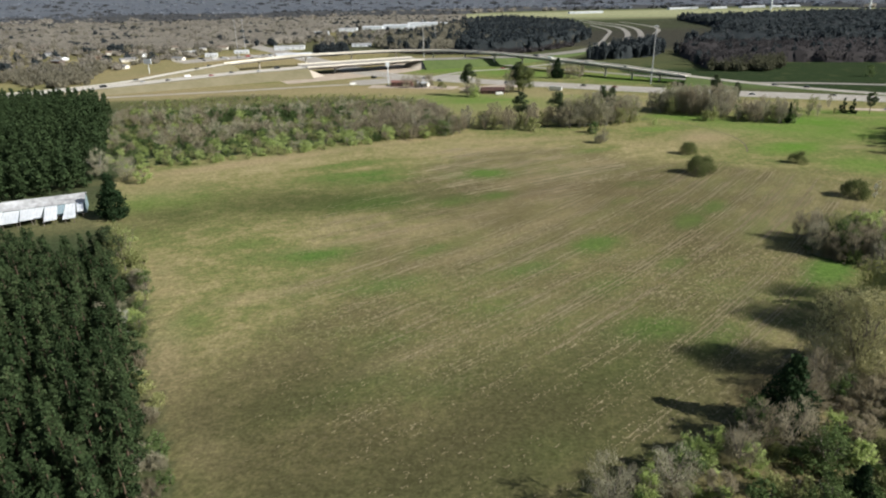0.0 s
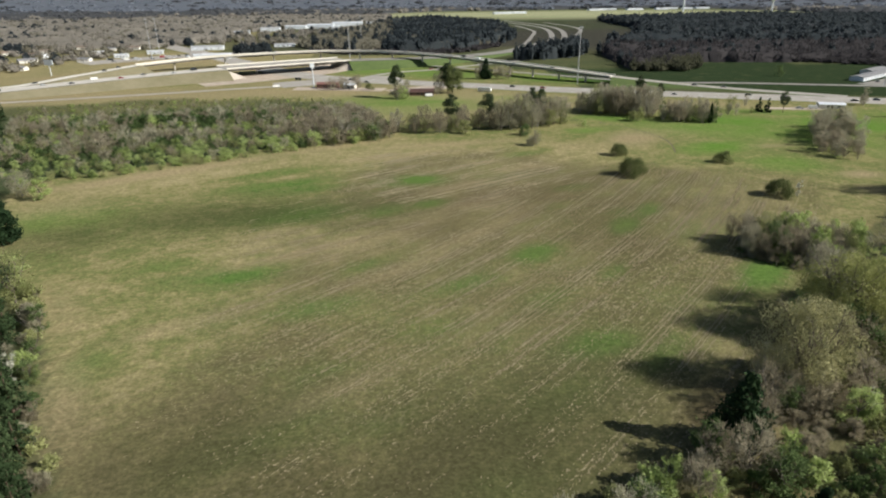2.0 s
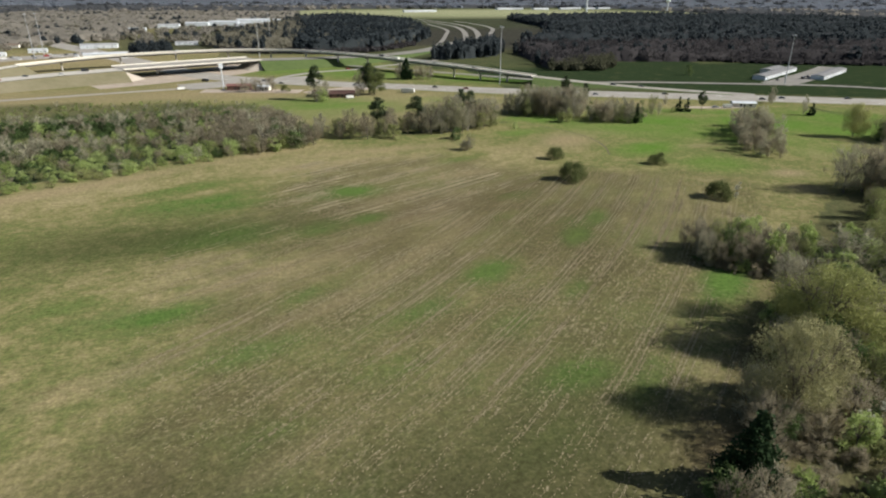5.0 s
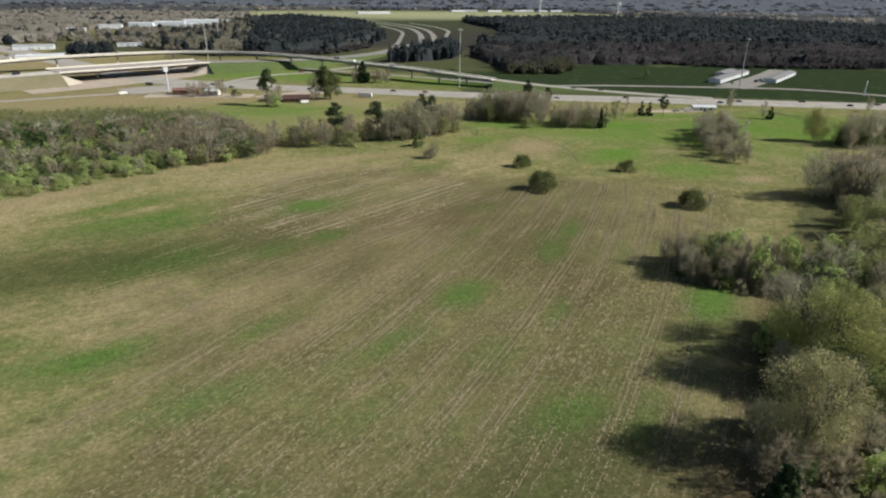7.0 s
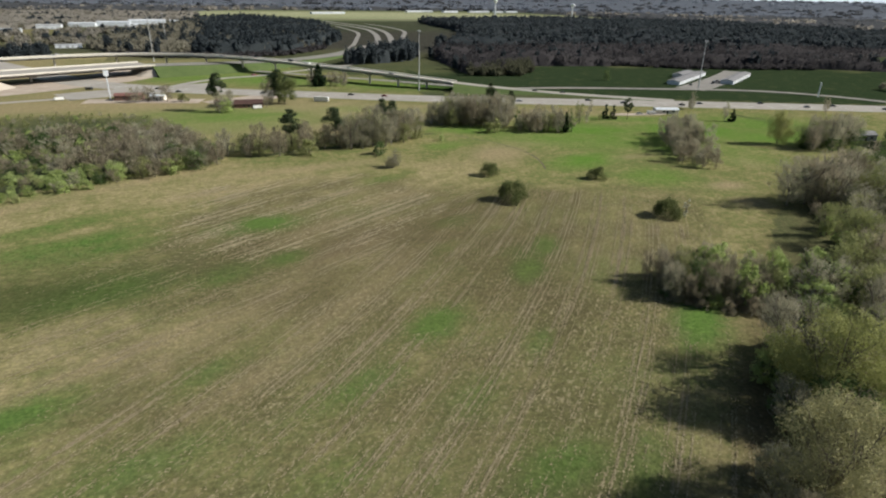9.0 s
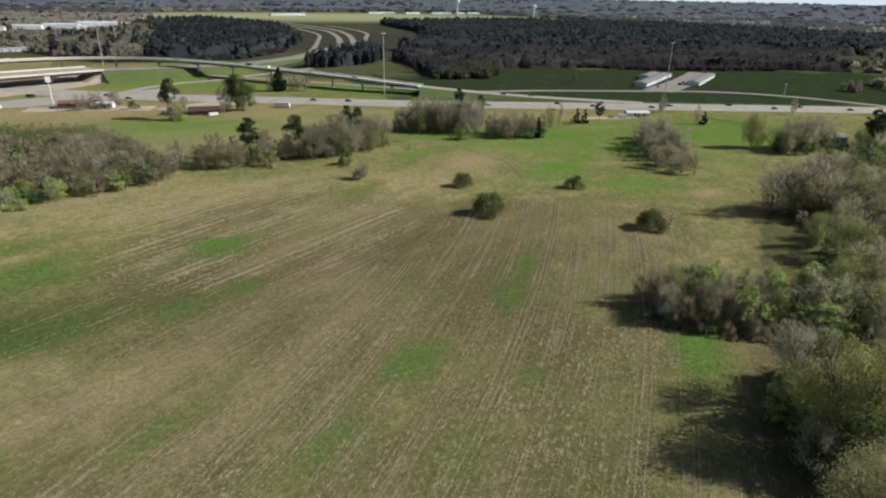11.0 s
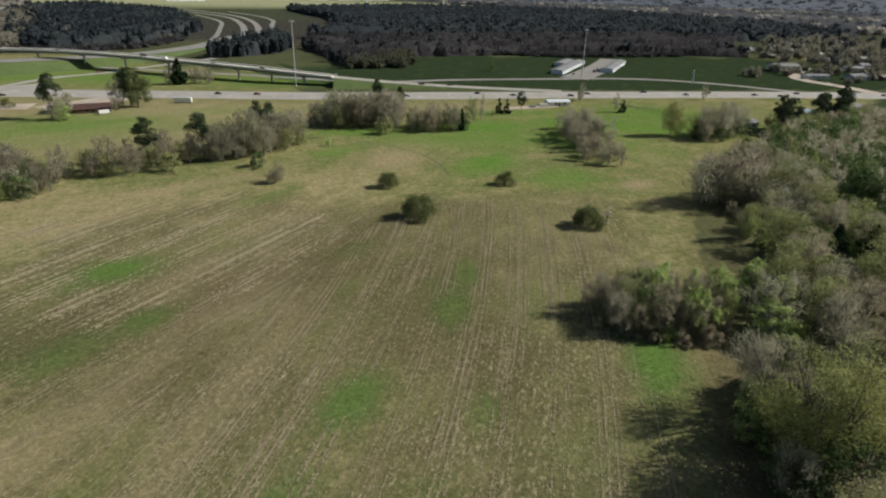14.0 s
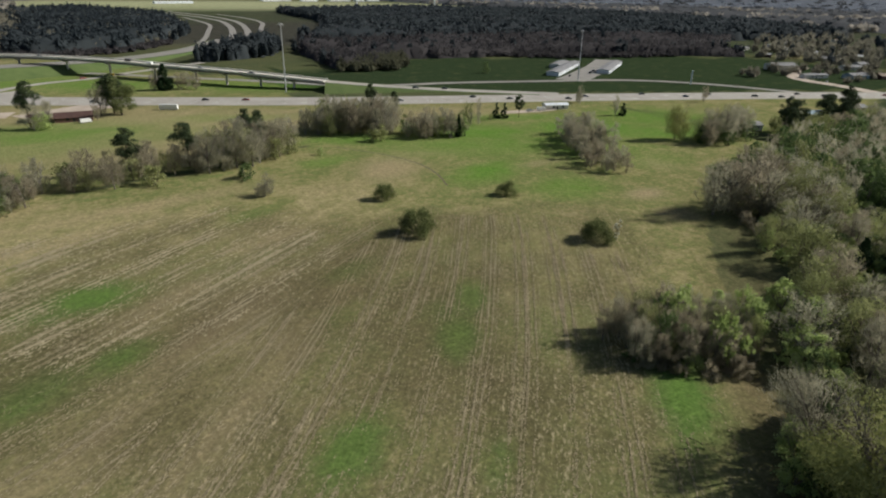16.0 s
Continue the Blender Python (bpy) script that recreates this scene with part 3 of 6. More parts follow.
def clump_centres(h, r, low, clumps, shape):
    """Uneven clump centres and sizes inside a crown's outline."""
    u = rng.random(clumps)
    w = rng.uniform(0, 2 * np.pi, clumps)
    if shape == "cone":
        prof, z = np.minimum(1, 0.62 + 1.5 * u) * (1 - u * 0.94) * 1.15, low + (1 - low) * u * 0.96
    elif shape == "bush":
        prof, z = np.sqrt(np.clip(1 - u**2 * 0.9, 0.05, 1)), 0.1 + 0.78 * u
    elif shape == "pine":
        prof, z = np.clip(np.sin(np.pi * (0.12 + 0.83 * u)), 0.15, 1), low + (1 - low) * u * 0.95
    else:
        prof, z = np.sqrt(np.clip(1 - ((u - 0.5) / 0.56) ** 2, 0.04, 1)), low + (1 - low) * u * 0.92
    lump = 1 + 0.28 * np.sin(w * 2 + rng.uniform(0, 6)) + 0.15 * np.sin(w * 3 + rng.uniform(0, 6))
    rad = r * prof * np.sqrt(rng.uniform(0.12, 0.72, clumps)) * lump
    c = np.stack([np.cos(w) * rad, np.sin(w) * rad, h * z], 1)
    size = r * rng.uniform(0.2, 0.42, clumps) * (0.45 + 0.55 * prof)
    return c, size


def crown(h, r, low, leaves_n, size, clumps=26, ragged=0.3, long=1.0, shape="round", twig=0.0, lobed=False):
    """Leaf by leaf crown between low*h and h, grouped in uneven clumps with gaps; twig: fine upright twigs of that length instead."""
    g = Geo()
    c, cr = clump_centres(h, r, low, clumps, shape)
    weight = cr**2
    which = rng.choice(clumps, leaves_n, p=weight / weight.sum())
    o = rng.normal(size=(leaves_n, 3))
    o /= np.linalg.norm(o, axis=1)[:, None]
    if lobed:
        cr = cr * 1.15
    rad = cr[which] * (1 - ragged + 2 * ragged * rng.random(leaves_n)) * rng.uniform(0.85 if lobed else 0.45, 1.0, leaves_n)
    p = c[which] + o * rad[:, None] * (1, 1, 0.8)
    p[:, 2] = np.maximum(p[:, 2], 0.12)
    if not twig:
        return g.cards(p, o * (2.6 if lobed else 1.4), size, long)
    d = p * (1, 1, 0) / r * 0.7 + np.array([0, 0, 0.75]) + rng.normal(size=p.shape) * 0.38
    d /= np.linalg.norm(d, axis=1)[:, None]
    s = np.cross(d, rng.normal(size=p.shape))
    s /= np.linalg.norm(s, axis=1)[:, None] + 1e-9
    L = twig * rng.uniform(0.5, 1.3, leaves_n)[:, None]
    v = np.stack([p - d * L * 0.4 - s * size, p - d * L * 0.4 + s * size, p + d * L * 0.6], 1).reshape(-1, 3)
    v[:, 2] = np.maximum(v[:, 2], 0.05)
    return g.add(v, np.arange(3 * leaves_n).reshape(-1, 3))


KINDS = {}


def plant(kind, name, label, category, wood_mat, leaf_mat, h, r, low, n, size, variants=3, **opt):
    """Builds some variants of one kind of tree; they are copied by put()."""
    made = []
    for _ in range(variants):
        if opt.get("shape") == "cone":
            g, ends = Geo(), None
            g.tube((0, 0, -0.3), (0, 0, h * 0.9), h * 0.02, h * 0.004, 6)
        elif opt.get("shape") == "bush":
            g, ends = Geo(), None
            for _ in range(9):
                w, q = rng.uniform(0, 6.28), rng.uniform(0.3, 0.9)
                g.tube((math.cos(w) * r * 0.2, math.sin(w) * r * 0.2, -0.2), (math.cos(w) * r * q, math.sin(w) * r * q, h * rng.uniform(0.5, 0.85)), 0.07, 0.02, 4)
        elif opt.get("shape") == "pine":
            g, ends = Geo(), None
            g.tube((0, 0, -0.3), (0.1, 0, h * 0.6), h * 0.015, h * 0.011, 7).tube((0.1, 0, h * 0.6), (0, 0.1, h * (0.95 if low > 0.3 else 0.72)), h * 0.011, h * 0.003, 6)
            for _ in range(8 if low > 0.4 else 0):
                w, z = rng.uniform(0, 6.28), rng.uniform(low, 0.85)
                g.tube((0.05, 0, h * z), (math.cos(w) * r * 0.5, math.sin(w) * r * 0.5, h * min(z + 0.03, 0.95)), 0.06, 0.02, 4)
        else:
            g, ends = limbs(h, r, opt.get("fork", 0.3), opt.get("n_limbs", 6), twigs=opt.get("twigs", 0), sprigs=opt.get("sprigs", 4))
        c = crown(h, r, low, n, size, opt.get("clumps", 26), opt.get("ragged", 0.3), opt.get("long", 1.0), opt.get("shape", "round"), opt.get("twig", 0.0), opt.get("lobed", False))
        made.append((g.mesh("trunk", wood_mat), c.mesh("crown", leaf_mat), np.concatenate(c.v)))
    KINDS[kind] = (name, label, category, made, h, opt.get("group", ""), opt.get("parts", ("trunk", "crown")))


def put(kind, x, y, h=None, wide=1.0, label="", group=""):
    name, own, category, made, h0, grp, parts = KINDS[kind]
    trunk, top, _ = made[rng.integers(len(made))]
    s = (h or h0) / h0
    m = Matrix.LocRotScale((x, y, float(ground_z(x, y))), Euler((0, 0, rng.uniform(0, 6.28))), (s * wide, s * wide * rng.uniform(0.9, 1.1), s))
    ob = thing(name, label or own, category, group or grp, m)
    for pn, me in zip(parts, (trunk, top)):
        part(pn, me, None, ob)
    return ob


plant("pine", "pine_tree", "dark green plantation pine in a dense stand", "tree", PINE_BARK, PINE, 14, 3.0, 0.1, 1100, 0.29, 4, shape="cone", clumps=44, ragged=0.5, group="plantation pines")
plant("tall_pine", "pine_tree", "tall dark pine with a bare trunk and rounded crown", "tree", PINE_BARK, TALLPINE, 21, 4.6, 0.38, 4200, 0.3, 3, shape="pine", clumps=40, ragged=0.25, lobed=True, group="tall pines")
plant("cedar", "cedar_tree", "dense dark green conical cedar", "tree", PINE_BARK, CEDAR, 9, 3.4, 0.0, 6500, 0.2, 2, shape="cone", clumps=150, group="cedars")
plant("far_cedar", "cedar_tree", "small dark green conical cedar on the pasture", "tree", PINE_BARK, CEDAR, 9, 3.0, 0.0, 900, 0.4, 2, shape="cone", clumps=40, group="cedars")
plant("grey", "bare_tree", "bare grey spring tree with fine twigs", "tree", BARK, GREY_TWIG, 14, 6, 0.16, 1900, 0.065, 3, twig=1.3, twigs=1, clumps=46, ragged=0.5, n_limbs=8, group="bare trees")
plant("brown", "bare_tree", "brown budding tree with bare branches", "tree", BARK, BROWN_TWIG, 14, 5.5, 0.12, 1800, 0.074, 3, twig=1.2, twigs=1, clumps=46, ragged=0.5, group="bare trees")
plant("gold", "budding_tree", "broad tree with golden olive spring buds", "tree", BARK, GOLD, 17, 8.0, 0.16, 30000, 0.135, 1, twigs=5, clumps=64, n_limbs=13, ragged=0.32, fork=0.16, sprigs=7, lobed=True)
plant("big_green", "leafing_tree", "broad dark green tree with a dense crown", "tree", BARK, OLIVEGREEN, 18, 7, 0.12, 5000, 0.34, 2, clumps=40, ragged=0.25, n_limbs=8, fork=0.25, lobed=True)
plant("dome", "budding_tree", "broad tree with yellow green leaves", "tree", BARK, YELLOWGREEN, 15, 7.2, 0.14, 24000, 0.15, 1, twigs=4, clumps=56, n_limbs=11, ragged=0.3, fork=0.18, sprigs=6, lobed=True)
plant("dense_grey", "bare_tree", "bare violet grey tree", "tree", BARK, GREY_TWIG, 14, 6, 0.26, 4600, 0.045, 1, twig=1.1, twigs=5, clumps=54, ragged=0.5, n_limbs=11, sprigs=7)
plant("olive", "budding_tree", "broad tree with yellow green spring leaves", "tree", BARK, BUD, 15, 7.4, 0.08, 3400, 0.27, 2, twigs=2, clumps=40, n_limbs=8, ragged=0.2, group="budding trees", fork=0.2, lobed=True)
plant("fresh", "leafing_tree", "slender tree in bright fresh green leaf", "tree", BARK, FRESH, 8, 2.8, 0.02, 1900, 0.18, 3, clumps=34, ragged=0.6, group="leafing trees")
plant("green", "leafing_tree", "small tree in mid green leaf", "tree", BARK, MIDGREEN, 8, 3.0, 0.02, 1900, 0.18, 3, clumps=34, ragged=0.6, group="leafing trees")
plant("blossom", "blossom_tree", "small tree covered in white spring blossom", "tree", BARK, BLOSSOM, 6, 1.7, 0.15, 1000, 0.12, 2, clumps=16, ragged=0.5, group="blossom trees")
S = dict(shape="bush", parts=("stem", "foliage"))
plant("field_bush", "bush", "rounded green bush alone in the dry field", "bush", BARK, OLIVEGREEN, 7, 6.4, 0.0, 9000, 0.17, 3, clumps=60, ragged=0.4, group="field bushes", **S)
plant("twig_bush", "bush", "twiggy grey brown bush", "bush", BARK, BROWN_TWIG, 5, 3, 0.0, 1200, 0.06, 3, clumps=22, twig=1.0, ragged=0.5, group="thicket bushes", **S)
plant("fresh_bush", "bush", "bush in fresh light green leaf", "bush", BARK, FRESH, 4, 2.6, 0.0, 1000, 0.21, 3, clumps=24, ragged=0.5, group="thicket bushes", **S)
plant("olive_bush", "bush", "bush with olive spring buds", "bush", BARK, BUD, 4.5, 2.8, 0.0, 1000, 0.21, 3, clumps=24, ragged=0.5, group="thicket bushes", **S)
plant("grey_bush", "bush", "pale grey leafless bush", "bush", PALE_BARK, GREY_TWIG, 5, 2.8, 0.0, 1200, 0.06, 3, clumps=22, twig=1.1, ragged=0.5, group="thicket bushes", **S)
plant("green_bush", "bush", "dark green leafy bush", "bush", BARK, MIDGREEN, 4.5, 2.8, 0.0, 950, 0.21, 3, clumps=24, ragged=0.5, group="thicket bushes", **S)
# lighter versions for what stays far off
plant("mid_brown", "bare_tree", "brown leafless tree in a tree line", "tree", BARK, BROWN_TWIG, 13, 5, 0.1, 950, 0.09, 4, twig=1.7, clumps=30, ragged=0.6, n_limbs=5, sprigs=3, group="tree line")
plant("mid_grey", "bare_tree", "grey leafless tree in a tree line", "tree", PALE_BARK, GREY_TWIG, 13, 5, 0.1, 950, 0.09, 4, twig=1.7, clumps=30, ragged=0.6, n_limbs=5, sprigs=3, group="tree line")
plant("mid_bud", "budding_tree", "tree with olive buds in a tree line", "tree", BARK, BUD, 12, 5, 0.0, 1100, 0.3, 4, clumps=26, ragged=0.4, lobed=True, n_limbs=4, sprigs=2, group="tree line")
plant("mid_green", "leafing_tree", "green leafy tree among bare trees", "tree", BARK, MIDGREEN, 9, 4, 0.0, 1000, 0.3, 3, clumps=30, ragged=0.35, lobed=True, n_limbs=4, sprigs=2, group="tree line")
plant("mid_fresh", "leafing_tree", "bright green tree in fresh leaf", "tree", BARK, FRESH, 8, 3.6, 0.0, 900, 0.3, 3, clumps=26, ragged=0.4, lobed=True, n_limbs=4, sprigs=2, group="tree line")


class Mass:
    """Many plants of one kind joined into one object, for what nobody could count."""

    def __init__(self, share):
        self.geo, self.share = {}, share

    def put(self, kind, x, y, h, wide=1.0):
        made, h0 = KINDS[kind][3], KINDS[kind][4]
        _, top, v = made[rng.integers(len(made))]
        leaf = v.reshape(-1, 3, 3)[rng.random(len(v) // 3) < self.share]
        mid = leaf.mean(1, keepdims=True)
        v = (mid + (leaf - mid) * self.share**-0.5).reshape(-1, 3)
        w, s = rng.uniform(0, 6.28), h / h0
        c, d = math.cos(w) * s * wide, math.sin(w) * s * wide
        p = np.stack([v[:, 0] * c - v[:, 1] * d + x, v[:, 0] * d + v[:, 1] * c + y, v[:, 2] * s], 1)
        self.geo.setdefault(kind, (Geo(), top.materials[0]))[0].add(p, np.arange(len(p)).reshape(-1, 3))

    def done(self, name, labels):
        for kind, (g, mat) in self.geo.items():
            tagged(new(name, g.mesh(name, mat)), labels.get(kind, KINDS[kind][1]), "thicket", kind="stuff")


def pick(names, weights):
    return names[rng.choice(len(names), p=np.array(weights) / sum(weights))]


# Single trees and bushes of the field.
for kind, x, y, h, w, label in (
    ("field_bush", 109.5, 250, 8.0, 0.95, "large rounded green bush alone in the dry field"),
    ("field_bush", 117.0, 283, 6.0, 0.78, "rounded olive green bush beside a larger bush in the field"),
    ("field_bush", 158.5, 263, 5.4, 0.82, "small dark rounded bush on green pasture"),
    ("field_bush", 153, 215, 6.6, 1.0, "bush with grey twigs beside a white blossoming sapling"),
    ("blossom", 158, 211, 7.2, 0.7, ""),
    ("grey_bush", 81.5, 309, 6, 0.9, ""), ("grey", 84, 310, 9, 0.6, ""),
    ("olive_bush", 52, 344, 8.0, 1.0, ""), ("green_bush", 84.5, 334, 6.5, 1.1, ""),
    ("brown", 39, 346, 13, 1.0, "small wide bare tree standing before the tree line"),
    ("tall_pine", 47.5, 362, 19.5, 1.25, ""), ("tall_pine", 70, 362, 19.5, 1.25, ""), ("tall_pine", 97, 370, 21, 0.9, ""), ("tall_pine", 103, 370, 20, 0.9, ""), ("tall_pine", 178, 402, 22, 0.75, ""), ("tall_pine", 190, 397, 18, 0.7, ""),
    ("grey", 74, 348, 19, 0.75, ""), ("grey", 86, 351, 22, 0.7, ""), ("grey", 92, 349, 18, 0.8, ""), ("grey", 108, 363, 18, 0.7, ""), ("grey", 114, 365, 17, 0.7, ""), ("brown", 31, 352, 16, 0.8, ""), ("olive_bush", 160, 362, 9, 1.0, ""), ("mid_fresh", 124, 352, 4, 0.8, ""),
    # right hand edge, nearest the camera
    ("gold", 80, 100.5, 19.0, 0.95, "broad dome-shaped tree with golden spring buds at the field edge"),
    ("dome", 102, 117, 20.8, 0.92, "broad tree with yellow green leaves beside a bare tree"),
    ("dense_grey", 107.5, 128.5, 17.2, 0.95, "bare violet grey tree with spreading limbs"),
    ("cedar", 59.5, 87, 15, 0.95, "dark green cedar at the edge of the field"),
    ("fresh", 119, 132, 12, 0.8, ""), ("fresh", 100, 124, 7, 1.0, ""), ("grey_bush", 76, 97, 7, 1.0, ""), ("twig_bush", 82, 96, 7, 1.0, ""), ("grey_bush", 73, 101, 7, 1.0, ""), ("twig_bush", 86, 104, 7, 1.0, ""), ("twig_bush", 78, 93, 6, 1.0, ""), ("grey_bush", 80, 107, 7, 1.0, ""), ("green_bush", 96, 118, 7, 1.2, ""), ("green_bush", 93, 113, 7, 1.2, ""), ("fresh", 97, 116, 7, 1, ""), ("green", 103, 120, 7, 1, ""),
    ("brown", 70, 95, 11, 0.9, ""), ("brown", 66, 91, 9, 0.9, ""), ("brown", 57, 80, 11, 1.0, "wide grey brown bare tree over fresh undergrowth"), ("grey", 92, 116, 11, 0.9, ""), ("green", 98, 111, 13, 1.2, ""), ("green", 52, 84, 9, 0.9, ""), ("blossom", 88, 92, 6, 1.0, ""), ("fresh", 84, 90, 8, 1.1, ""), ("brown", 52, 81, 10, 0.9, ""), ("green", 60, 76, 9, 1.0, ""), ("olive", 117, 128, 12, 0.7, ""), ("grey", 140, 146, 15, 1.0, ""), ("olive", 156, 152, 13, 0.8, ""), ("cedar", 120, 133, 10, 0.9, ""), ("blossom", 136, 144, 9, 1.1, ""), ("blossom", 117, 133, 9, 1.1, ""), ("green", 116, 130, 11, 1.1, ""), ("green", 146, 149, 11, 1.1, ""), ("brown", 47, 77, 9, 0.9, ""), ("green", 62, 78, 8, 1, ""), ("blossom", 124, 134, 7, 1, ""), ("blossom", 118, 120, 6, 0.9, ""),
    ("blossom", 96, 95, 5, 0.9, ""), ("cedar", 62, 70, 7, 1, ""),
    ("grey", 205, 208, 19, 1.0, ""), ("brown", 213, 207, 20, 1.0, ""), ("brown", 222, 205, 22, 1.05, ""), ("grey", 218, 198, 20, 1.0, ""), ("brown", 232, 206, 22, 1.0, ""),
    ("olive", 236, 196, 17, 0.8, ""), ("olive", 224, 190, 16, 0.8, ""), ("grey", 205, 178, 16, 1.0, ""), ("grey", 230, 186, 18, 1, ""),
    ("fresh", 150, 149, 10, 1.0, ""), ("olive", 184, 166, 13, 0.8, ""),
    ("brown", 176, 156, 14, 1.1, ""), ("grey", 163, 143, 14, 1.1, ""), ("brown", 150, 136, 13, 1.0, ""), ("grey", 136, 128, 12, 1.0, ""),
    ("green", 133, 140, 8, 1.0, ""), ("blossom", 142, 146, 7, 0.9, ""), ("cedar", 196, 158, 11, 0.9, ""), ("cedar", 205, 152, 11, 1, ""),
    ("olive", 188, 180, 12, 0.6, ""), ("fresh", 105, 124, 9, 1.1, ""),
    ("green", 94, 113, 8, 1.1, ""), ("fresh", 92, 110, 7, 1.0, ""), ("brown", 98, 108, 12, 0.9, ""), ("green", 74, 95, 7, 1.1, ""), ("green", 53, 83, 8, 1.0, ""), ("fresh", 43, 79, 7, 1.0, ""), ("green", 37, 75, 7, 1.1, ""), ("fresh", 30, 70, 7, 1.0, ""),
    ("fresh", 150.1, 156.4, 11, 1.2, ""), ("fresh", 153.1, 158.4, 9, 1.1, ""), ("fresh", 149.1, 152.4, 8, 1, ""), ("fresh", 135.1, 143.6, 10, 1.3, ""), ("fresh", 139.1, 146.6, 9, 1.1, ""), ("fresh", 132.1, 141.1, 8, 1.1, ""), ("fresh", 107, 131, 8, 1.1, ""), ("fresh", 103, 128.5, 8, 1.1, ""), ("fresh", 110, 133, 7, 1.0, ""), ("fresh", 99, 127, 7, 1.1, ""), ("green", 101, 125, 8, 1.1, ""),
    # pasture trees before the highway
    ("far_cedar", 247.5, 376, 9.5, 0.8, ""), ("far_cedar", 252.5, 374.5, 9, 0.75, ""), ("tall_pine", 260, 370, 14, 0.9, ""), ("mid_bud", 233, 384, 11, 0.8, ""), ("mid_bud", 240, 372, 5, 0.7, ""),
    ("far_cedar", 321, 343, 8, 1.1, ""), ("mid_grey", 318, 346, 13, 0.5, ""), ("mid_grey", 328, 385, 13, 0.6, ""),
    ("dome", 293, 286, 17.8, 0.66, "tall olive budding tree at a copse's end"), ("grey", 303, 272, 19, 0.7, ""), ("grey", 310, 268, 20, 0.7, ""), ("olive", 301, 278, 13, 0.7, ""), ("brown", 312, 279, 17, 0.8, ""), ("grey", 317, 268, 19, 0.75, ""), ("olive", 307, 274, 14, 0.7, ""), ("brown", 299, 270, 14, 0.8, ""), ("brown", 320, 276, 18, 0.8, ""), ("grey", 328, 270, 17, 0.8, ""), ("green", 298, 274, 8, 1.2, ""), ("green", 306, 264, 8, 1.2, ""), ("brown", 296, 268, 10, 0.9, ""), ("mid_green", 314, 272, 9, 1.1, ""),
    ("mid_bud", 331, 276, 14, 1.0, ""), ("mid_brown", 340, 282, 16, 1, ""), ("mid_green", 326, 266, 10, 1.2, ""),
    # by the house and the road
    ("tall_pine", 63, 497, 23, 1.5, ""), ("brown", 56, 495, 18, 0.9, ""), ("grey", 30, 488, 13, 0.8, ""), ("brown", 52, 480, 9, 0.7, ""), ("brown", -20, 528, 12, 1.0, ""), ("brown", -8, 524, 13, 1.0, ""), ("grey", -28, 526, 11, 1.0, ""), ("olive_bush", 2, 520, 6, 1.2, ""), ("big_green", 66, 492, 21, 1.0, "broad dark green tree beside the red-roofed house"),
    ("tall_pine", 21, 476, 25, 1.0, ""), ("mid_fresh", 26, 470, 9, 1.3, ""), ("mid_grey", 22, 471, 14, 1.1, ""), ("cedar", 107, 570, 18, 0.95, ""), ("brown", 117, 567, 13, 1.0, ""), ("brown", 126, 563, 12, 1.0, ""), ("brown", 100, 571, 12, 0.9, ""), ("grey", 122, 570, 12, 0.9, ""),
    ("mid_green", 369, 536, 10, 0.9, ""), ("mid_grey", 252, 398, 9, 0.6, ""), ("brown", 331, 389, 8, 0.9, "dark spreading bare tree beside the highway"), ("brown", 411, 346, 12, 0.6, "dark leaning bare tree beside the highway"), ("grey", 222, 368, 8, 0.6, ""), ("grey", 226, 366, 9, 0.5, ""),
    # pine wood's edge on the shed's side
    ("cedar", -118, 208, 17, 1.1, "large dark cedar standing beside the white metal shed"),
    ("olive", -92, 161, 15, 0.75, ""), ("tall_pine", -93, 156, 16, 1.0, ""), ("fresh", -96, 166, 12, 1.2, ""), ("grey_bush", -82, 148, 6, 1.0, ""), ("green", -79, 146, 7, 0.9, ""), ("blossom", -74, 123, 8, 0.9, ""),
    ("green", -71, 124, 6, 0.9, ""), ("mid_grey", -78, 126, 9, 0.9, ""), ("fresh", -101, 175, 9, 1.1, ""), ("fresh", -127, 252, 9, 1.2, ""), ("mid_grey", -137, 258, 11, 1.2, ""), ("mid_grey", -150, 262, 13, 1.2, ""),
):
    put(kind, x, y, h, w, label)

# Thicket standing by itself in the field's far right part: upright bare stems, a few green tufts.
THICKET = [(107, 167), (111, 157), (120, 152), (132, 151), (138, 154), (139, 162), (131, 172), (118, 178), (109, 175)]
for x, y in scatter(THICKET, 3.7):
    put(pick(["grey", "brown", "fresh", "green", "olive"], [3.6, 3.6, 0.6, 0.5, 0.8]), x, y, rng.uniform(8.5, 11), 0.6)
for x, y in scatter([(106, 165), (112, 154), (121, 149.5), (132, 149), (139, 153), (137, 156), (122, 153), (113, 159), (109, 167)], 3.4):
    put(pick(["twig_bush", "grey_bush", "fresh_bush", "green_bush"], [4, 2, 0.5, 0.6]), x, y, rng.uniform(3, 5), 0.9)
for x, y, k in ((124, 165, "fresh"), (127, 167, "fresh"), (122, 168, "fresh"), (115, 163, "green"), (137, 157, "fresh"), (139, 160, "fresh"), (135, 154, "fresh"), (124, 154, "fresh_bush")):
    put(k, x, y, 12, 0.6)

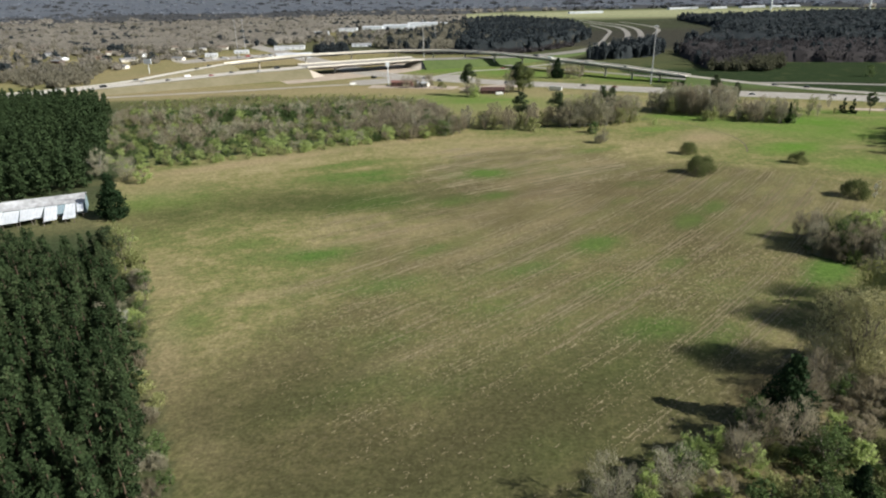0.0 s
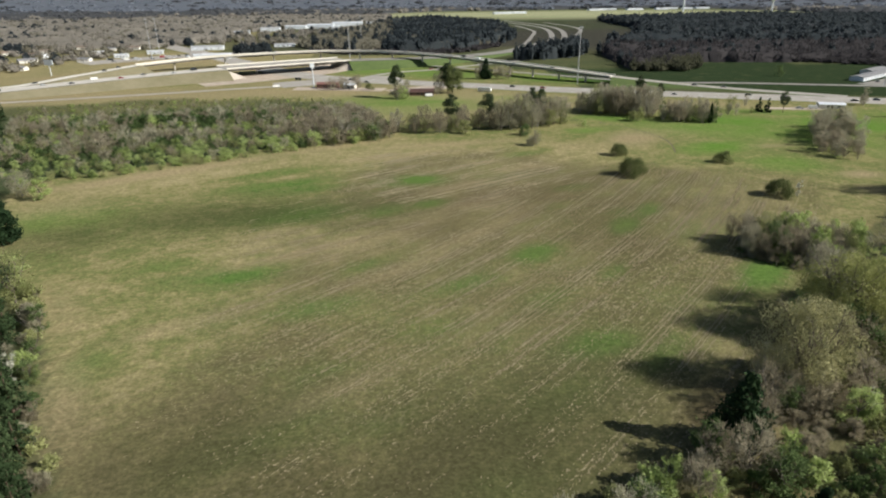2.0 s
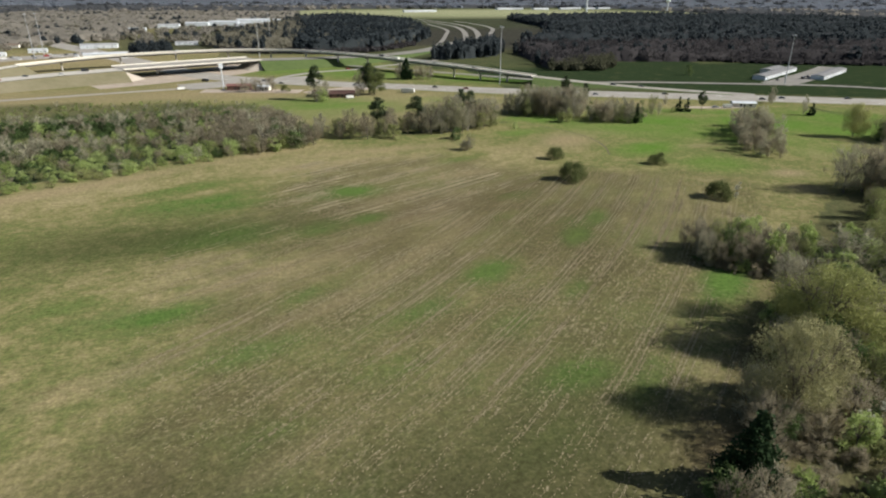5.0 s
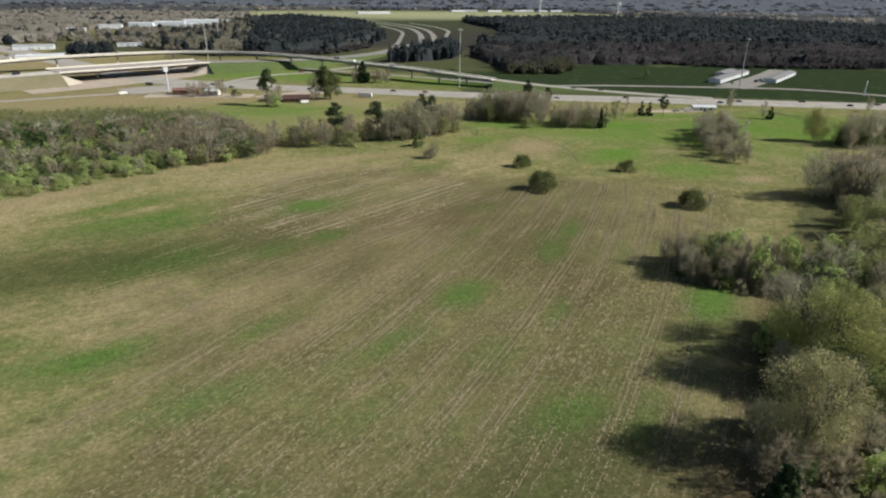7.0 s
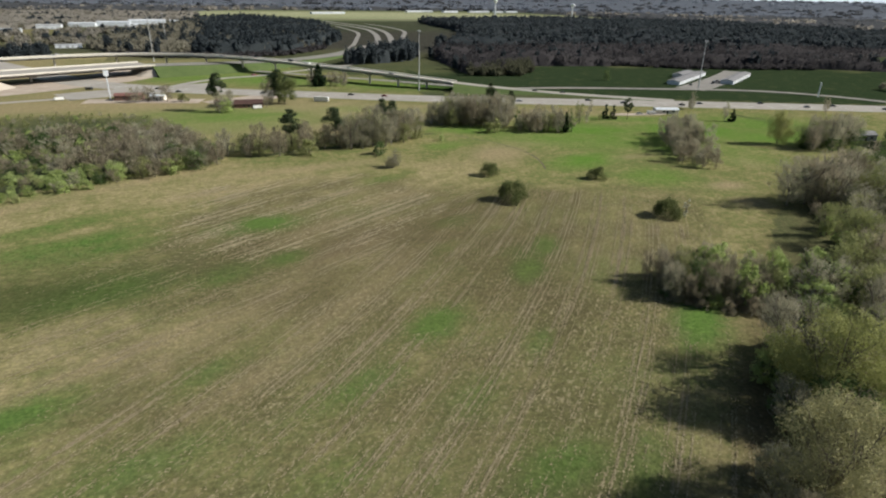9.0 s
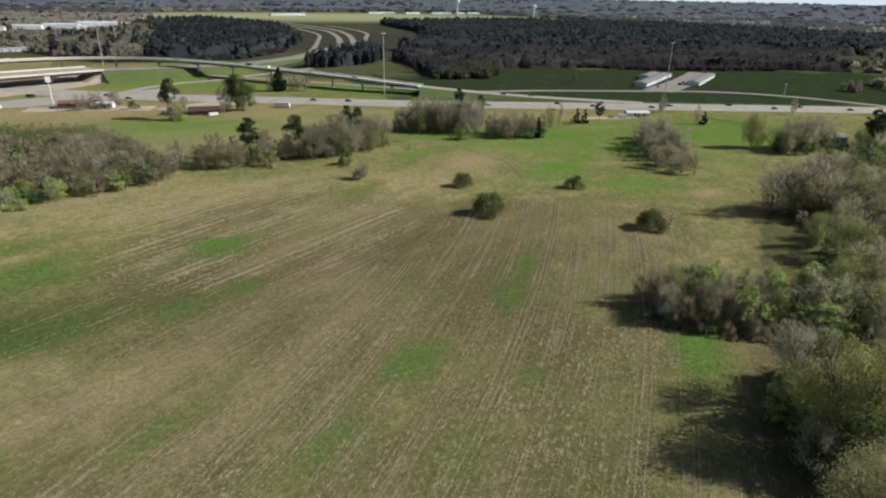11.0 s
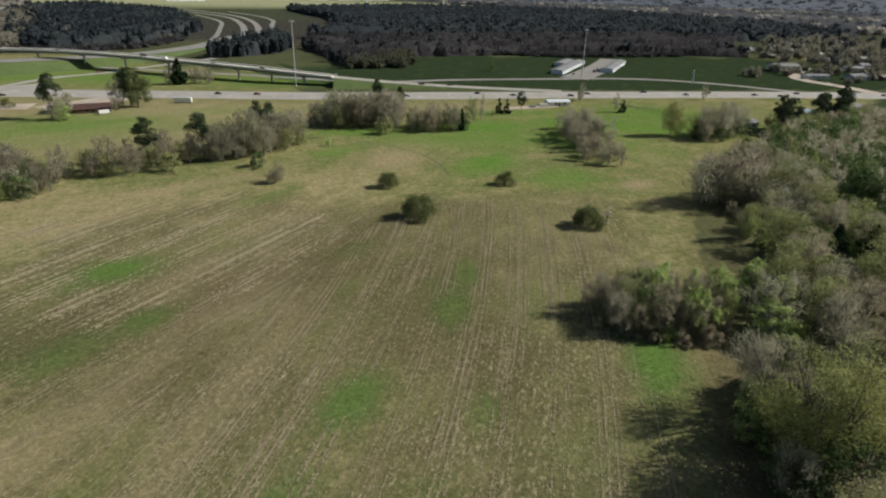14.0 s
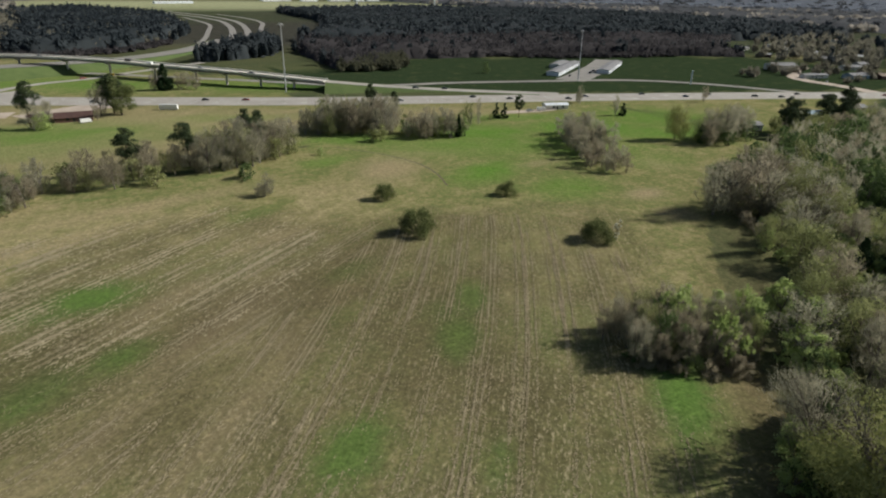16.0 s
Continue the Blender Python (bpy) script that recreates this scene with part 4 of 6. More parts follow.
# Low scrub along the right hand edge.
EDGE = [(18, 66), (32, 78), (48, 84), (60, 88), (78, 96), (92, 106), (100, 115), (110, 128), (124, 135), (141, 143), (160, 155), (180, 171), (196, 188), (211, 204), (236, 208), (262, 236), (300, 232), (350, 232), (420, 235), (420, 190), (330, 175), (250, 150), (190, 118), (150, 98), (120, 78), (92, 52), (40, 48)]
scrub = Mass(0.35)
for x, y in scatter(EDGE[:16] + [(250, 150), (190, 118), (150, 98), (120, 78), (92, 52), (40, 48)], 5.6):
    near = x < 105
    kind = pick(["fresh_bush", "olive_bush", "grey_bush", "twig_bush", "green_bush", "fresh", "green", "grey", "brown", "olive"], [4.0, 3.4, 1.4, 2.2, 1.8, 2.0, 0.8 + 1.4 * (not near), 0.4 + 0.5 * (not near), 0.6 + 0.9 * (not near), 0.3 + 2.2 * (not near)])
    h = rng.uniform(3, 5.5) if "bush" in kind else rng.uniform(6, 8.5) if kind in ("fresh", "green") else rng.uniform(8, 11) if near else rng.uniform(10, 15)
    if math.hypot(x - 74, y - 89) < 9:
        kind, h = "twig_bush", rng.uniform(2.5, 4)
    if min(math.hypot(x - 79, y - 100.5) - 7, math.hypot(x - 59.5, y - 87) - 4, math.hypot(x - 104, y - 117) - 6) > 0:
        (put if x < 150 or "bush" not in kind else scrub.put)(kind, x, y, h)
scrub.done("scrub", {})
# Young wood farther along it: grey stems over dark green.
young = Mass(0.4)
for x, y in scatter([(240, 205), (262, 236), (300, 240), (352, 246), (430, 245), (460, 215), (400, 190), (330, 172), (262, 156)], 7.5):
    (put if x < 262 else young.put)(pick(["mid_grey", "mid_green", "mid_brown", "mid_bud"], [3.6, 5.5, 1.0, 1.4]), x, y, rng.uniform(10, 15), 0.85)
young.done("thicket", {})
for x, y, h in ((356, 262, 21), (364, 260, 19), (350, 255, 15), (392, 258, 20), (405, 262, 19), (420, 258, 20), (399, 252, 17), (442, 268, 20)):
    put("tall_pine", x, y, h, 1.15)
for x, y in scatter([(345, 250), (360, 275), (440, 262), (440, 245)], 9):
    put(pick(["mid_grey", "mid_bud", "mid_brown"], [2, 2, 2]), x, y, rng.uniform(9, 13))

# Copse on the pasture, and the line of trees along the field's far side.
for x, y in scatter([(206, 264), (218, 254), (240, 278), (258, 312), (258, 332), (246, 326), (226, 292)], 6.2):
    put(pick(["mid_brown", "mid_grey", "mid_bud"], [3, 2.5, 0.5]), x, y, rng.uniform(10, 15) * (0.72 if y < 285 else 1), 0.75)
for x, y in scatter([(132, 396), (140, 386), (150, 379), (172, 368), (186, 374), (184, 392), (160, 402), (140, 404)], 5.8):
    put(pick(["mid_grey", "mid_brown", "mid_bud"], [4, 2.6, 0.6]), x, y, rng.uniform(14, 20) * (0.75 if x < 145 else 1), rng.uniform(0.65, 0.85))
for x, y in scatter([(172, 364), (182, 354), (200, 345), (207, 353), (196, 367), (184, 372)], 5.0):
    put(pick(["mid_brown", "mid_grey", "mid_bud", "mid_green"], [3, 3, 0.8, 0.4]), x, y, rng.uniform(9.5, 14), rng.uniform(0.7, 0.9))
put("cedar", 199.5, 349, 12, 0.45, "slim dark cedar at the end of a copse")
for x, y in scatter([(-12, 340), (16, 346), (57, 350), (104, 348), (116, 362), (118, 376), (84, 372), (40, 364), (10, 362)], 7.2):
    put(pick(["mid_grey", "mid_brown", "mid_bud", "mid_green"], [3.4, 3.0, 1.8, 0.5]), x, y, rng.uniform(8, 13) if x < 77 else rng.uniform(14, 20) if x < 100 else rng.uniform(12, 17), rng.uniform(0.7, 1.0))
# Scrub belt beyond the field.
BELT = [(-158, 284), (-146, 270), (-121, 279), (-98, 289), (-73, 299), (-52, 310), (-30, 319), (-12, 327), (14, 337), (4, 368), (-6, 400), (-12, 430), (-20, 470), (-60, 492), (-150, 495), (-245, 475), (-232, 440), (-196, 366), (-170, 306)]
belt = Mass(0.2)
for x, y in scatter(BELT, 6.0):
    dark = blob(x, y, -110, 402, 95, 16, 6, 4)
    dark = max(dark, 0.8 * blob(x, y, -122, 332, 50, 26, 25))
    front = min(1.0, max(0.0, 1 - (y - (352 + 0.45 * x)) / 45))
    patch = noise.noise((x / 22, y / 13, 5.0)) * 1.6
    mauve = blob(x, y, -4, 362, 38, 44)
    back = 1.0 if y > 425 else 0.0
    w = [max(0.1, 0.7 + 2.8 * patch + 4.0 * front) * (1 - dark) * (1 - mauve), max(0.1, 1.9 + 3.5 * back + patch + front) * (1 - 0.8 * dark) * (1 - 0.6 * mauve), 0.5 * (1 - 0.7 * front) + 1.2 * dark + 1.5 * mauve,
         max(0.1, 0.6 * (1 - 0.7 * front) + 1.6 * dark + 6 * mauve - 0.3 * back), max(0.05, 0.9 - 1.8 * patch + 2.6 * dark) * (1 - 0.8 * back) * (1 - 0.6 * mauve)]
    kind = pick(["mid_fresh", "mid_bud", "mid_grey", "mid_brown", "mid_green"], w)
    tall = rng.uniform(2.2, 5.2) if kind in ("mid_fresh", "mid_bud", "mid_green") else rng.uniform(4, 7.5)
    (put if mauve > 0.5 or front > 0.45 and kind not in ("mid_grey", "mid_brown") else belt.put)(kind, x, y, tall * (0.5 if back else 1) + 6 * mauve + 2.5 * dark, 1.3)
belt.done("thicket", {"mid_fresh": "fresh green brush in a wide thicket", "mid_bud": "olive budding brush in a wide thicket", "mid_grey": "grey leafless brush in a wide thicket",
                      "mid_brown": "brown leafless brush in a wide thicket", "mid_green": "dark green brush in a wide thicket"})

# Pine plantation on the left: the near block, then the block behind the shed.
NEAR_PINES = [(-52, 42), (-46, 66), (-57, 92), (-73, 122), (-86, 146), (-96, 160), (-112, 164), (-134, 168), (-126, 146), (-112, 120), (-86, 84), (-66, 50)]
for x, y in scatter(NEAR_PINES, 4.1):
    put("pine", x, y, rng.uniform(11, 14.5), rng.uniform(0.85, 1.1))
for x, y in scatter([(-42, 72), (-53, 94), (-69, 124), (-79, 146), (-93, 172), (-97, 172), (-84, 147), (-74, 124), (-58, 94), (-47, 72)], 4.6):
    put(pick(["fresh_bush", "olive_bush", "grey_bush", "green_bush", "twig_bush"], [0.6, 1.5, 1.6, 2.2, 1.2]), x, y, rng.uniform(2.5, 5))
FAR_PINES = [(-222, 208), (-172, 228), (-145, 240), (-150, 262), (-168, 300), (-196, 360), (-236, 440), (-262, 470), (-345, 478), (-340, 440), (-270, 345), (-235, 262)]
stand = Mass(0.2)
for x, y in scatter(FAR_PINES, 6.2):
    stand.put("pine", x, y, rng.uniform(12, 15), rng.uniform(1.1, 1.35))
stand.done("pine_stand", {"pine": "dense dark green pine plantation behind the shed"})


# Straw left lying in rows on the worked part of the field.
def straw(name, poly, n, size, mat, label, row):
    m = 18 * n
    x, y = (rng.uniform(min(p[i] for p in poly), max(p[i] for p in poly), m) for i in (0, 1))
    straight = headland(x, y) > 0
    u, w = row_of(x, y, straight)
    lane = np.round(w / row)
    w = (lane + 0.3 * np.sin(lane * 78.233) + 0.1 * np.sin(u / 9 + lane)) * row + rng.normal(size=m) * row * (0.09 + 0.6 * (rng.random(m) < 0.24))
    x = np.where(straight, u * PASS[0] - w * PASS[1], ARC[0] + w * np.cos(u / 900))
    y = np.where(straight, u * PASS[1] + w * PASS[0], ARC[1] + w * np.sin(u / 900))
    patch = 0.5 + 0.5 * np.sin(x / 11 + 2 * np.sin(y / 17)) * np.sin(y / 13 + 1.5 * np.sin(x / 19))
    gap = (0.5 + 0.5 * np.sin(u / 3.1 + lane * 5.3)) * (0.35 + 0.65 * np.abs(np.sin(u / 14 + lane * 3.7 + 2 * np.sin(u / 31))))
    lush = 0 * x
    for cx, cy, rx, ry, deg, k in GREEN_SPOTS + [(*q[:5], q[5] * 0.7) for q in FIELD_SHADE]:
        lush = np.maximum(lush, k * blob(x, y, cx, cy, rx * 1.15, ry * 1.15, deg))
    keep = (0.06 + 0.94 * np.abs(np.sin(lane * 12.9898)) ** 4) * (0.1 + 0.9 * patch ** 1.6) * (0.3 + 0.7 * gap) * (1 - np.minimum(1, lush * 1.2)) * (0.3 + 0.7 * np.clip((y + 0.9 * x - 105) / 70, 0, 1))
    k = inside(x + rng.normal(size=m) * 9, y + rng.normal(size=m) * 9, poly) & (rng.random(m) < keep)
    x, y = x[k][:n], y[k][:n]
    c = np.stack([x, y, rng.uniform(0.04, 0.1, len(x))], 1)
    w = rng.normal(size=len(x)) * 0.4 + 0.75
    d = np.stack([np.cos(w), np.sin(w), rng.normal(size=len(x)) * 0.15], 1) * size * rng.uniform(0.4, 1.6, len(x))[:, None]
    s = np.stack([-d[:, 1], d[:, 0], 0 * w], 1) * 0.4
    v = np.stack([c - d - s, c - d + s, c + d], 1).reshape(-1, 3)
    return tagged(new(name, Geo().add(v, np.arange(len(v)).reshape(-1, 3)).mesh(name, mat)), label, "straw", kind="stuff")


STRAW = leaves("straw", (0.21, 0.175, 0.105), (0.36, 0.308, 0.2), (0.55, 0.48, 0.335), 0.1)
NEARROWS = [(10, 50), (46, 88), (84, 128), (96, 150), (120, 178), (150, 204), (160, 226), (120, 256), (70, 268), (20, 270), (-30, 230), (-45, 150), (-30, 90)]
straw("stubble", NEARROWS, 190000, 0.2, STRAW, "pale straw stubble left in rows", 1.25)
FARROWS = [(12, 226), (66, 236), (84, 258), (56, 300), (14, 306), (-14, 262)]
straw("stubble", FARROWS, 24000, 0.33, STRAW, "loose pale straw lying in thin streaks", 1.8)


# ---- roads and the interchange ----
HIGHWAY = [(-320, 1080), (-215, 900), (-150, 780), (-100, 690), (-62, 630), (-20, 594), (28, 563), (99, 524), (161, 489), (227, 457), (337, 408), (487, 336), (575, 288), (760, 190), (1100, 20)]
structure("road_highway", ribbon(HIGHWAY, -14.5, 14.5, 0.06), PALE_PAVING, "wide pale paved highway with worn lanes", "road")
for off in (-7.4, -3.7, 3.7, 7.4):
    g = Geo()
    line = curve_pts([(*p, 0) for p in HIGHWAY[4:-2]], 12)
    for a, b in zip(line[:-1:1], line[1::1]):
        d = (b - a) / np.linalg.norm(b - a)
        s = np.array([d[1], -d[0], 0])
        m = a + s * off
        g.add([m - s * 0.12, m + s * 0.12, m + d * 4 + s * 0.12, m + d * 4 - s * 0.12] + np.array([0, 0, 0.07]), [(0, 1, 2, 3)])
    tagged(new("road_marking", g.mesh("road_marking", STRIPE)), "broken white lane lines on the highway", "road marking", kind="structure")
FRONTAGE = [(60, 700), (120, 640), (165, 596), (238, 524), (308, 503), (376, 477), (438, 452), (474, 424), (500, 385), (520, 330)]
structure("road_frontage", ribbon(FRONTAGE, -4.5, 4.5, 0.05), PAVING, "narrow grey frontage road beside the highway", "road")
structure("road_loop", ribbon([(-10, 590), (14, 622), (40, 642), (71, 652), (98, 672), (130, 692), (175, 720)], -4, 4, 0.05), PALE_PAVING, "pale curved slip road through mown grass", "road")
structure("road_apron", ribbon([(-150, 590), (-112, 612), (-75, 640), (-45, 668), (-20, 720)], -34, 26, 0.035), GRAVEL, "pale tan paved ground under the overpass", "road")
structure("road_junction", ribbon([(-75, 560), (-45, 572), (-8, 580), (30, 592)], -22, 14, 0.045), PALE_PAVING, "broad pale paved junction apron under the bridge", "road")
structure("road_service", ribbon([(-420, 470), (-300, 500), (-180, 528), (-110, 548), (-60, 560)], -3.5, 3.5, 0.05), PALE_PAVING, "thin pale service road below the embankment", "road")
structure("road_storage", ribbon([(405, 468), (430, 480), (500, 520), (560, 560)], -13, 13, 0.045), PAVING, "grey paved yard between storage buildings", "road")
structure("road_yard", ribbon([(20, 505), (50, 520), (80, 530)], -14, 8, 0.045), GRAVEL, "bare tan gravel yard beside the highway", "road")
structure("road_lot", ribbon([(-60, 540), (-30, 534), (14, 520)], -9, 9, 0.05), GRAVEL, "bare reddish gravel lot round low buildings", "road")
structure("road_driveway", ribbon([(262, 388), (275, 384), (296, 380), (312, 390)], -4, 4, 0.05), GRAVEL, "short gravel drive off the highway", "road")
structure("road_town", ribbon([(575, 300), (590, 335), (600, 372), (640, 400), (700, 420)], -7, 7, 0.05), GRAVEL, "pale gravel drive to low buildings", "road")

structure("road_parking", ribbon([(-330, 800), (-270, 850), (-190, 890), (-120, 880)], -22, 26, 0.05), PALE_PAVING, "broad pale paved parking ground", "road")
structure("ditch", ribbon([(136, 362), (148, 340), (154, 318), (152, 300), (146, 284)], -0.4, 0.4, 0.03), plain("damp_soil", (0.07, 0.06, 0.035), (0.13, 0.11, 0.065), 0.8, 0.95), "thin dark ditch through dry grass", "ditch")

MAIN = [(-560, 380, 0.2), (-420, 462, 2), (-289, 540, 4.5), (-192, 602, 7), (-134, 631, 8), (-78, 660, 8), (-21, 687, 8), (45, 706, 6.5), (110, 745, 4), (190, 835, 1), (270, 960, 0.15)]
FLY = [(-560, 430, 0.2), (-420, 500, 1.0), (-301, 562, 3.5), (-265, 621, 5.5), (-229, 682, 8), (-187, 710, 10), (-139, 726, 11.8), (-50, 742, 12.8), (20, 724, 12.6), (62, 690, 12.2), (90, 661, 11.6), (116, 624, 11), (152, 575, 10), (170, 553, 9), (206, 519, 6), (240, 500, 3), (286, 470, 0.5), (345, 421, 0.12)]


def embankment(name, pts, half, label):
    """An earth bank with sloping sides under a raised road."""
    p = curve_pts(pts, 12)
    d = np.gradient(p, axis=0)
    s = np.stack([d[:, 1], -d[:, 0], 0 * d[:, 0]], 1)
    s /= np.linalg.norm(s, axis=1)[:, None]
    z = p[:, 2:3]
    flat = p * (1, 1, 0)
    rows = [flat - s * (half + 2.2 * z) - (0, 0, 0.3), p - s * half - (0, 0, 0.1), p + s * half - (0, 0, 0.1), flat + s * (half + 2.2 * z) - (0, 0, 0.3)]
    n = len(p)
    f = [(r * n + i, (r + 1) * n + i, (r + 1) * n + i + 1, r * n + i + 1) for r in range(3) for i in range(n - 1)]
    f += [(0, 3 * n, 2 * n, n), (n - 1, 2 * n - 1, 3 * n - 1, 4 * n - 1)]
    return structure(name, Geo().add(np.concatenate(rows), f), BANK, label, "embankment")


BANK = plain("bank_grass", (0.165, 0.15, 0.088), (0.225, 0.2, 0.13), 4.0, 0.95)
LAWN = plain("lawn_grass", (0.065, 0.1, 0.03), (0.1, 0.135, 0.045), 5.0, 0.95)
embankment("embankment_1", MAIN[:5], 15, "dry tan grass embankment carrying the raised road")
embankment("embankment_2", MAIN[6:], 15, "mown grass embankment beyond the bridge").data.materials[0] = LAWN
embankment("embankment_3", FLY[:5], 8, "dry grass embankment rising to the flyover")
embankment("embankment_4", FLY[14:], 8, "mown grass bank under the flyover's lower end").data.materials[0] = LAWN


def bridge(name, pts, half, deep, mat, label, piers, pier_r=0.9, cap=True):
    ob = thing(name, label, "bridge")
    part("deck", ribbon(pts, -half, half, 0.0, 0.35, 8), mat if half > 10 else DECK, ob, "pale concrete road deck")
    for side in (-1, 1):
        a, b = sorted((side * (half - 0.4), side * half))
        part("parapet", ribbon(pts, a, b, 1.1, 1.5, 8), DECK, ob)
    for k in np.linspace(-half * 0.75, half * 0.75, 4):
        part("girder", ribbon(pts, k - 0.3, k + 0.3, -0.35, deep, 8), DARK_CONCRETE, ob, "dark weathered girder")
    line = curve_pts(pts, 2)
    for x, y in piers:
        i = int(np.argmin(np.hypot(line[:, 0] - x, line[:, 1] - y)))
        q, d = line[i], line[min(i + 1, len(line) - 1)] - line[max(i - 1, 0)]
        s = np.array([d[1], -d[0], 0]) / np.linalg.norm(d[:2])
        top = q[2] - 0.35 - deep
        pier = part("pier", Geo().tube((q[0], q[1], -0.3), (q[0], q[1], top - 1.1), pier_r, pier_r * 0.9, 10), CONCRETE, ob, "round concrete pier")
        c = Geo()
        e = s * (half - 0.8)
        u = d / np.linalg.norm(d) * 0.8
        v = [q * (1, 1, 0) + e * k + u * j + np.array([0, 0, z]) for z, k in ((top - 1.4, 0.45), (top, 1.0)) for k, j in ((k, 1), (k, -1), (-k, -1), (-k, 1))]
        part("pier_cap", c.add(v, [(0, 3, 2, 1), (4, 5, 6, 7), (0, 1, 5, 4), (1, 2, 6, 5), (2, 3, 7, 6), (3, 0, 4, 7)]), CONCRETE, ob)
    return ob


bridge("flyover_bridge", FLY[4:15], 6.0, 1.3, CONCRETE, "long curved concrete flyover on single piers", [(-200, 704), (-150, 722), (-100, 734), (-50, 742), (-6, 736), (30, 718), (60, 691), (88, 664), (114, 627), (136, 597), (152, 575), (170, 553), (188, 536)])
bridge("overpass_bridge", [(-137, 636, 8.4), (-80, 665, 8.4), (-23, 692, 8.4)], 18, 2.2, PALE_PAVING, "low concrete overpass with dark underside", [(-104, 646), (-52, 672)], 1.1)
for n, (x, y, sgn) in enumerate(((-134, 631, 1), (-21, 687, -1))):
    d, s = np.array([0.914, 0.409, 0]) * sgn, np.array([0.409, -0.914, 0])
    c = np.array([x, y, 0])
    v = [c + s * 15 + (0, 0, 7.5), c - s * 15 + (0, 0, 7.5), c - s * 15 + d * 16, c + s * 15 + d * 16, c + s * 15 - d * 3, c + s * 31 - d * 6, c - s * 15 - d * 3]
    structure(f"abutment_{n + 1}", Geo().add(v, [(0, 1, 2, 3), (0, 3, 5), (0, 5, 4), (3, 2, 6, 4, 5)]), SLOPE_PAVING, "sloping pale concrete abutment paving", "abutment")
for name, pts, a, b, mat in (("road_main", MAIN[:5], -12, 12, CONCRETE), ("road_main_beyond", MAIN[6:], -12, 12, PAVING), ("road_flyover_west", FLY[:5], -5.5, 5.5, DECK), ("road_flyover_east", FLY[14:], -5.5, 5.5, PALE_PAVING)):
    structure(name, ribbon(pts, a, b, 0.06), mat, "pale raised carriageway on its embankment", "road")
# Divided highway curving away into the woods.
for k, (pts, a, b) in enumerate((([(240, 860), (281, 966), (333, 1130), (370, 1280), (387, 1400), (380, 1560), (350, 1750)], -5, 5), ([(262, 850), (300, 959), (354, 1122), (398, 1290), (416, 1428), (412, 1580), (385, 1780)], -5, 5),
                                 ([(170, 790), (195, 846), (245, 970), (293, 1118), (330, 1240), (345, 1340), (352, 1500)], -3.5, 3.5), ([(280, 840), (322, 951), (380, 1130), (440, 1290), (462, 1440), (455, 1620)], -4, 4))):
    structure(f"road_far_{k + 1}", ribbon(pts, a, b, 0.1), PAVING, "grey divided highway curving into dark woods", "road")


# ---- masts, signs and buildings ----
def mast(x, y, h, label="tall slim galvanised highway light mast"):
    ob = thing("light_mast", label, "light mast", "highway light masts", pose(x, y, 0))
    part("pole", Geo().tube((0, 0, 0), (0, 0, h), 0.55, 0.22, 8), GALV, ob)
    part("ring", Geo().tube((0, 0, h - 1), (0, 0, h - 0.4), 1.1, 1.1, 10, True), GALV, ob)
    for i in range(6):
        w = i * math.pi / 3
        part("lamp", Geo().tube((1.1 * math.cos(w), 1.1 * math.sin(w), h - 0.9), (1.9 * math.cos(w), 1.9 * math.sin(w), h - 1.2), 0.25, 0.35, 6, True), GALV, ob)


for x, y, h in ((177, 523, 46), (414, 467, 40), (-258, 822, 48), (-262, 868, 47), (-19, 800, 44), (-5, 1010, 42)):
    mast(x, y, h)


def sign(x, y, h, w, t, rot, label):
    ob = thing("road_sign", label, "sign", "", pose(x, y, 0, 0, 0, rot))
    part("post", Geo().tube((0, 0, 0), (0, 0, h - t), 0.45, 0.4, 8), WHITE_METAL, ob)
    part("panel", Geo().box(-w / 2, w / 2, -0.4, 0.4, h - t, h), WHITE_METAL, ob, "plain white panel")


sign(-44, 540, 20, 3.2, 3.5, 10, "tall white pole sign beside a red building")
sign(-312, 681, 15, 10, 5, -20, "white billboard panel on a single post")
sign(478, 402, 11, 5, 3, 35, "small pale sign board beside the frontage road")


def house(x, y, w, d, h, rot, wall, roof, label, rise=0.32, category="house", openings=2):
    ob = thing("house" if category == "house" else "building", label, category, "", pose(x, y, 0, 0, 0, rot))
    a, b, e = w / 2, d / 2, 0.5
    part("wall", Geo().box(-a, a, -b, b, -0.2, h).add([(-a, -b, h), (-a, b, h), (-a, 0, h + rise * b), (a, -b, h), (a, b, h), (a, 0, h + rise * b)], [(0, 2, 1), (3, 4, 5)]), wall, ob)
    zr, ze = h + rise * b + 0.12, h - rise * e + 0.12
    g = Geo()
    for s in (-1, 1):
        v = [(-a - e, 0, zr), (a + e, 0, zr), (a + e, s * (b + e), ze), (-a - e, s * (b + e), ze)]
        v += [(p, q, r - 0.15) for p, q, r in v]
        g.add(v, [(0, 1, 2, 3), (7, 6, 5, 4), (2, 6, 7, 3), (0, 3, 7, 4), (1, 5, 6, 2)])
    part("roof", g, roof, ob)
    for i in range(openings):
        px = -a + w * (i + 0.7) / (openings + 0.4)
        win = part("window", Geo().box(px, px + min(1.6, w / 8), -b - 0.06, -b + 0.02, 1.0, min(2.2, h - 0.2)), DARK_OPEN, ob)
    part("door", Geo().box(-a + w * 0.47, -a + w * 0.47 + 1.1, -b - 0.06, -b + 0.02, 0, 2.05), DARK_OPEN, ob)
    return ob


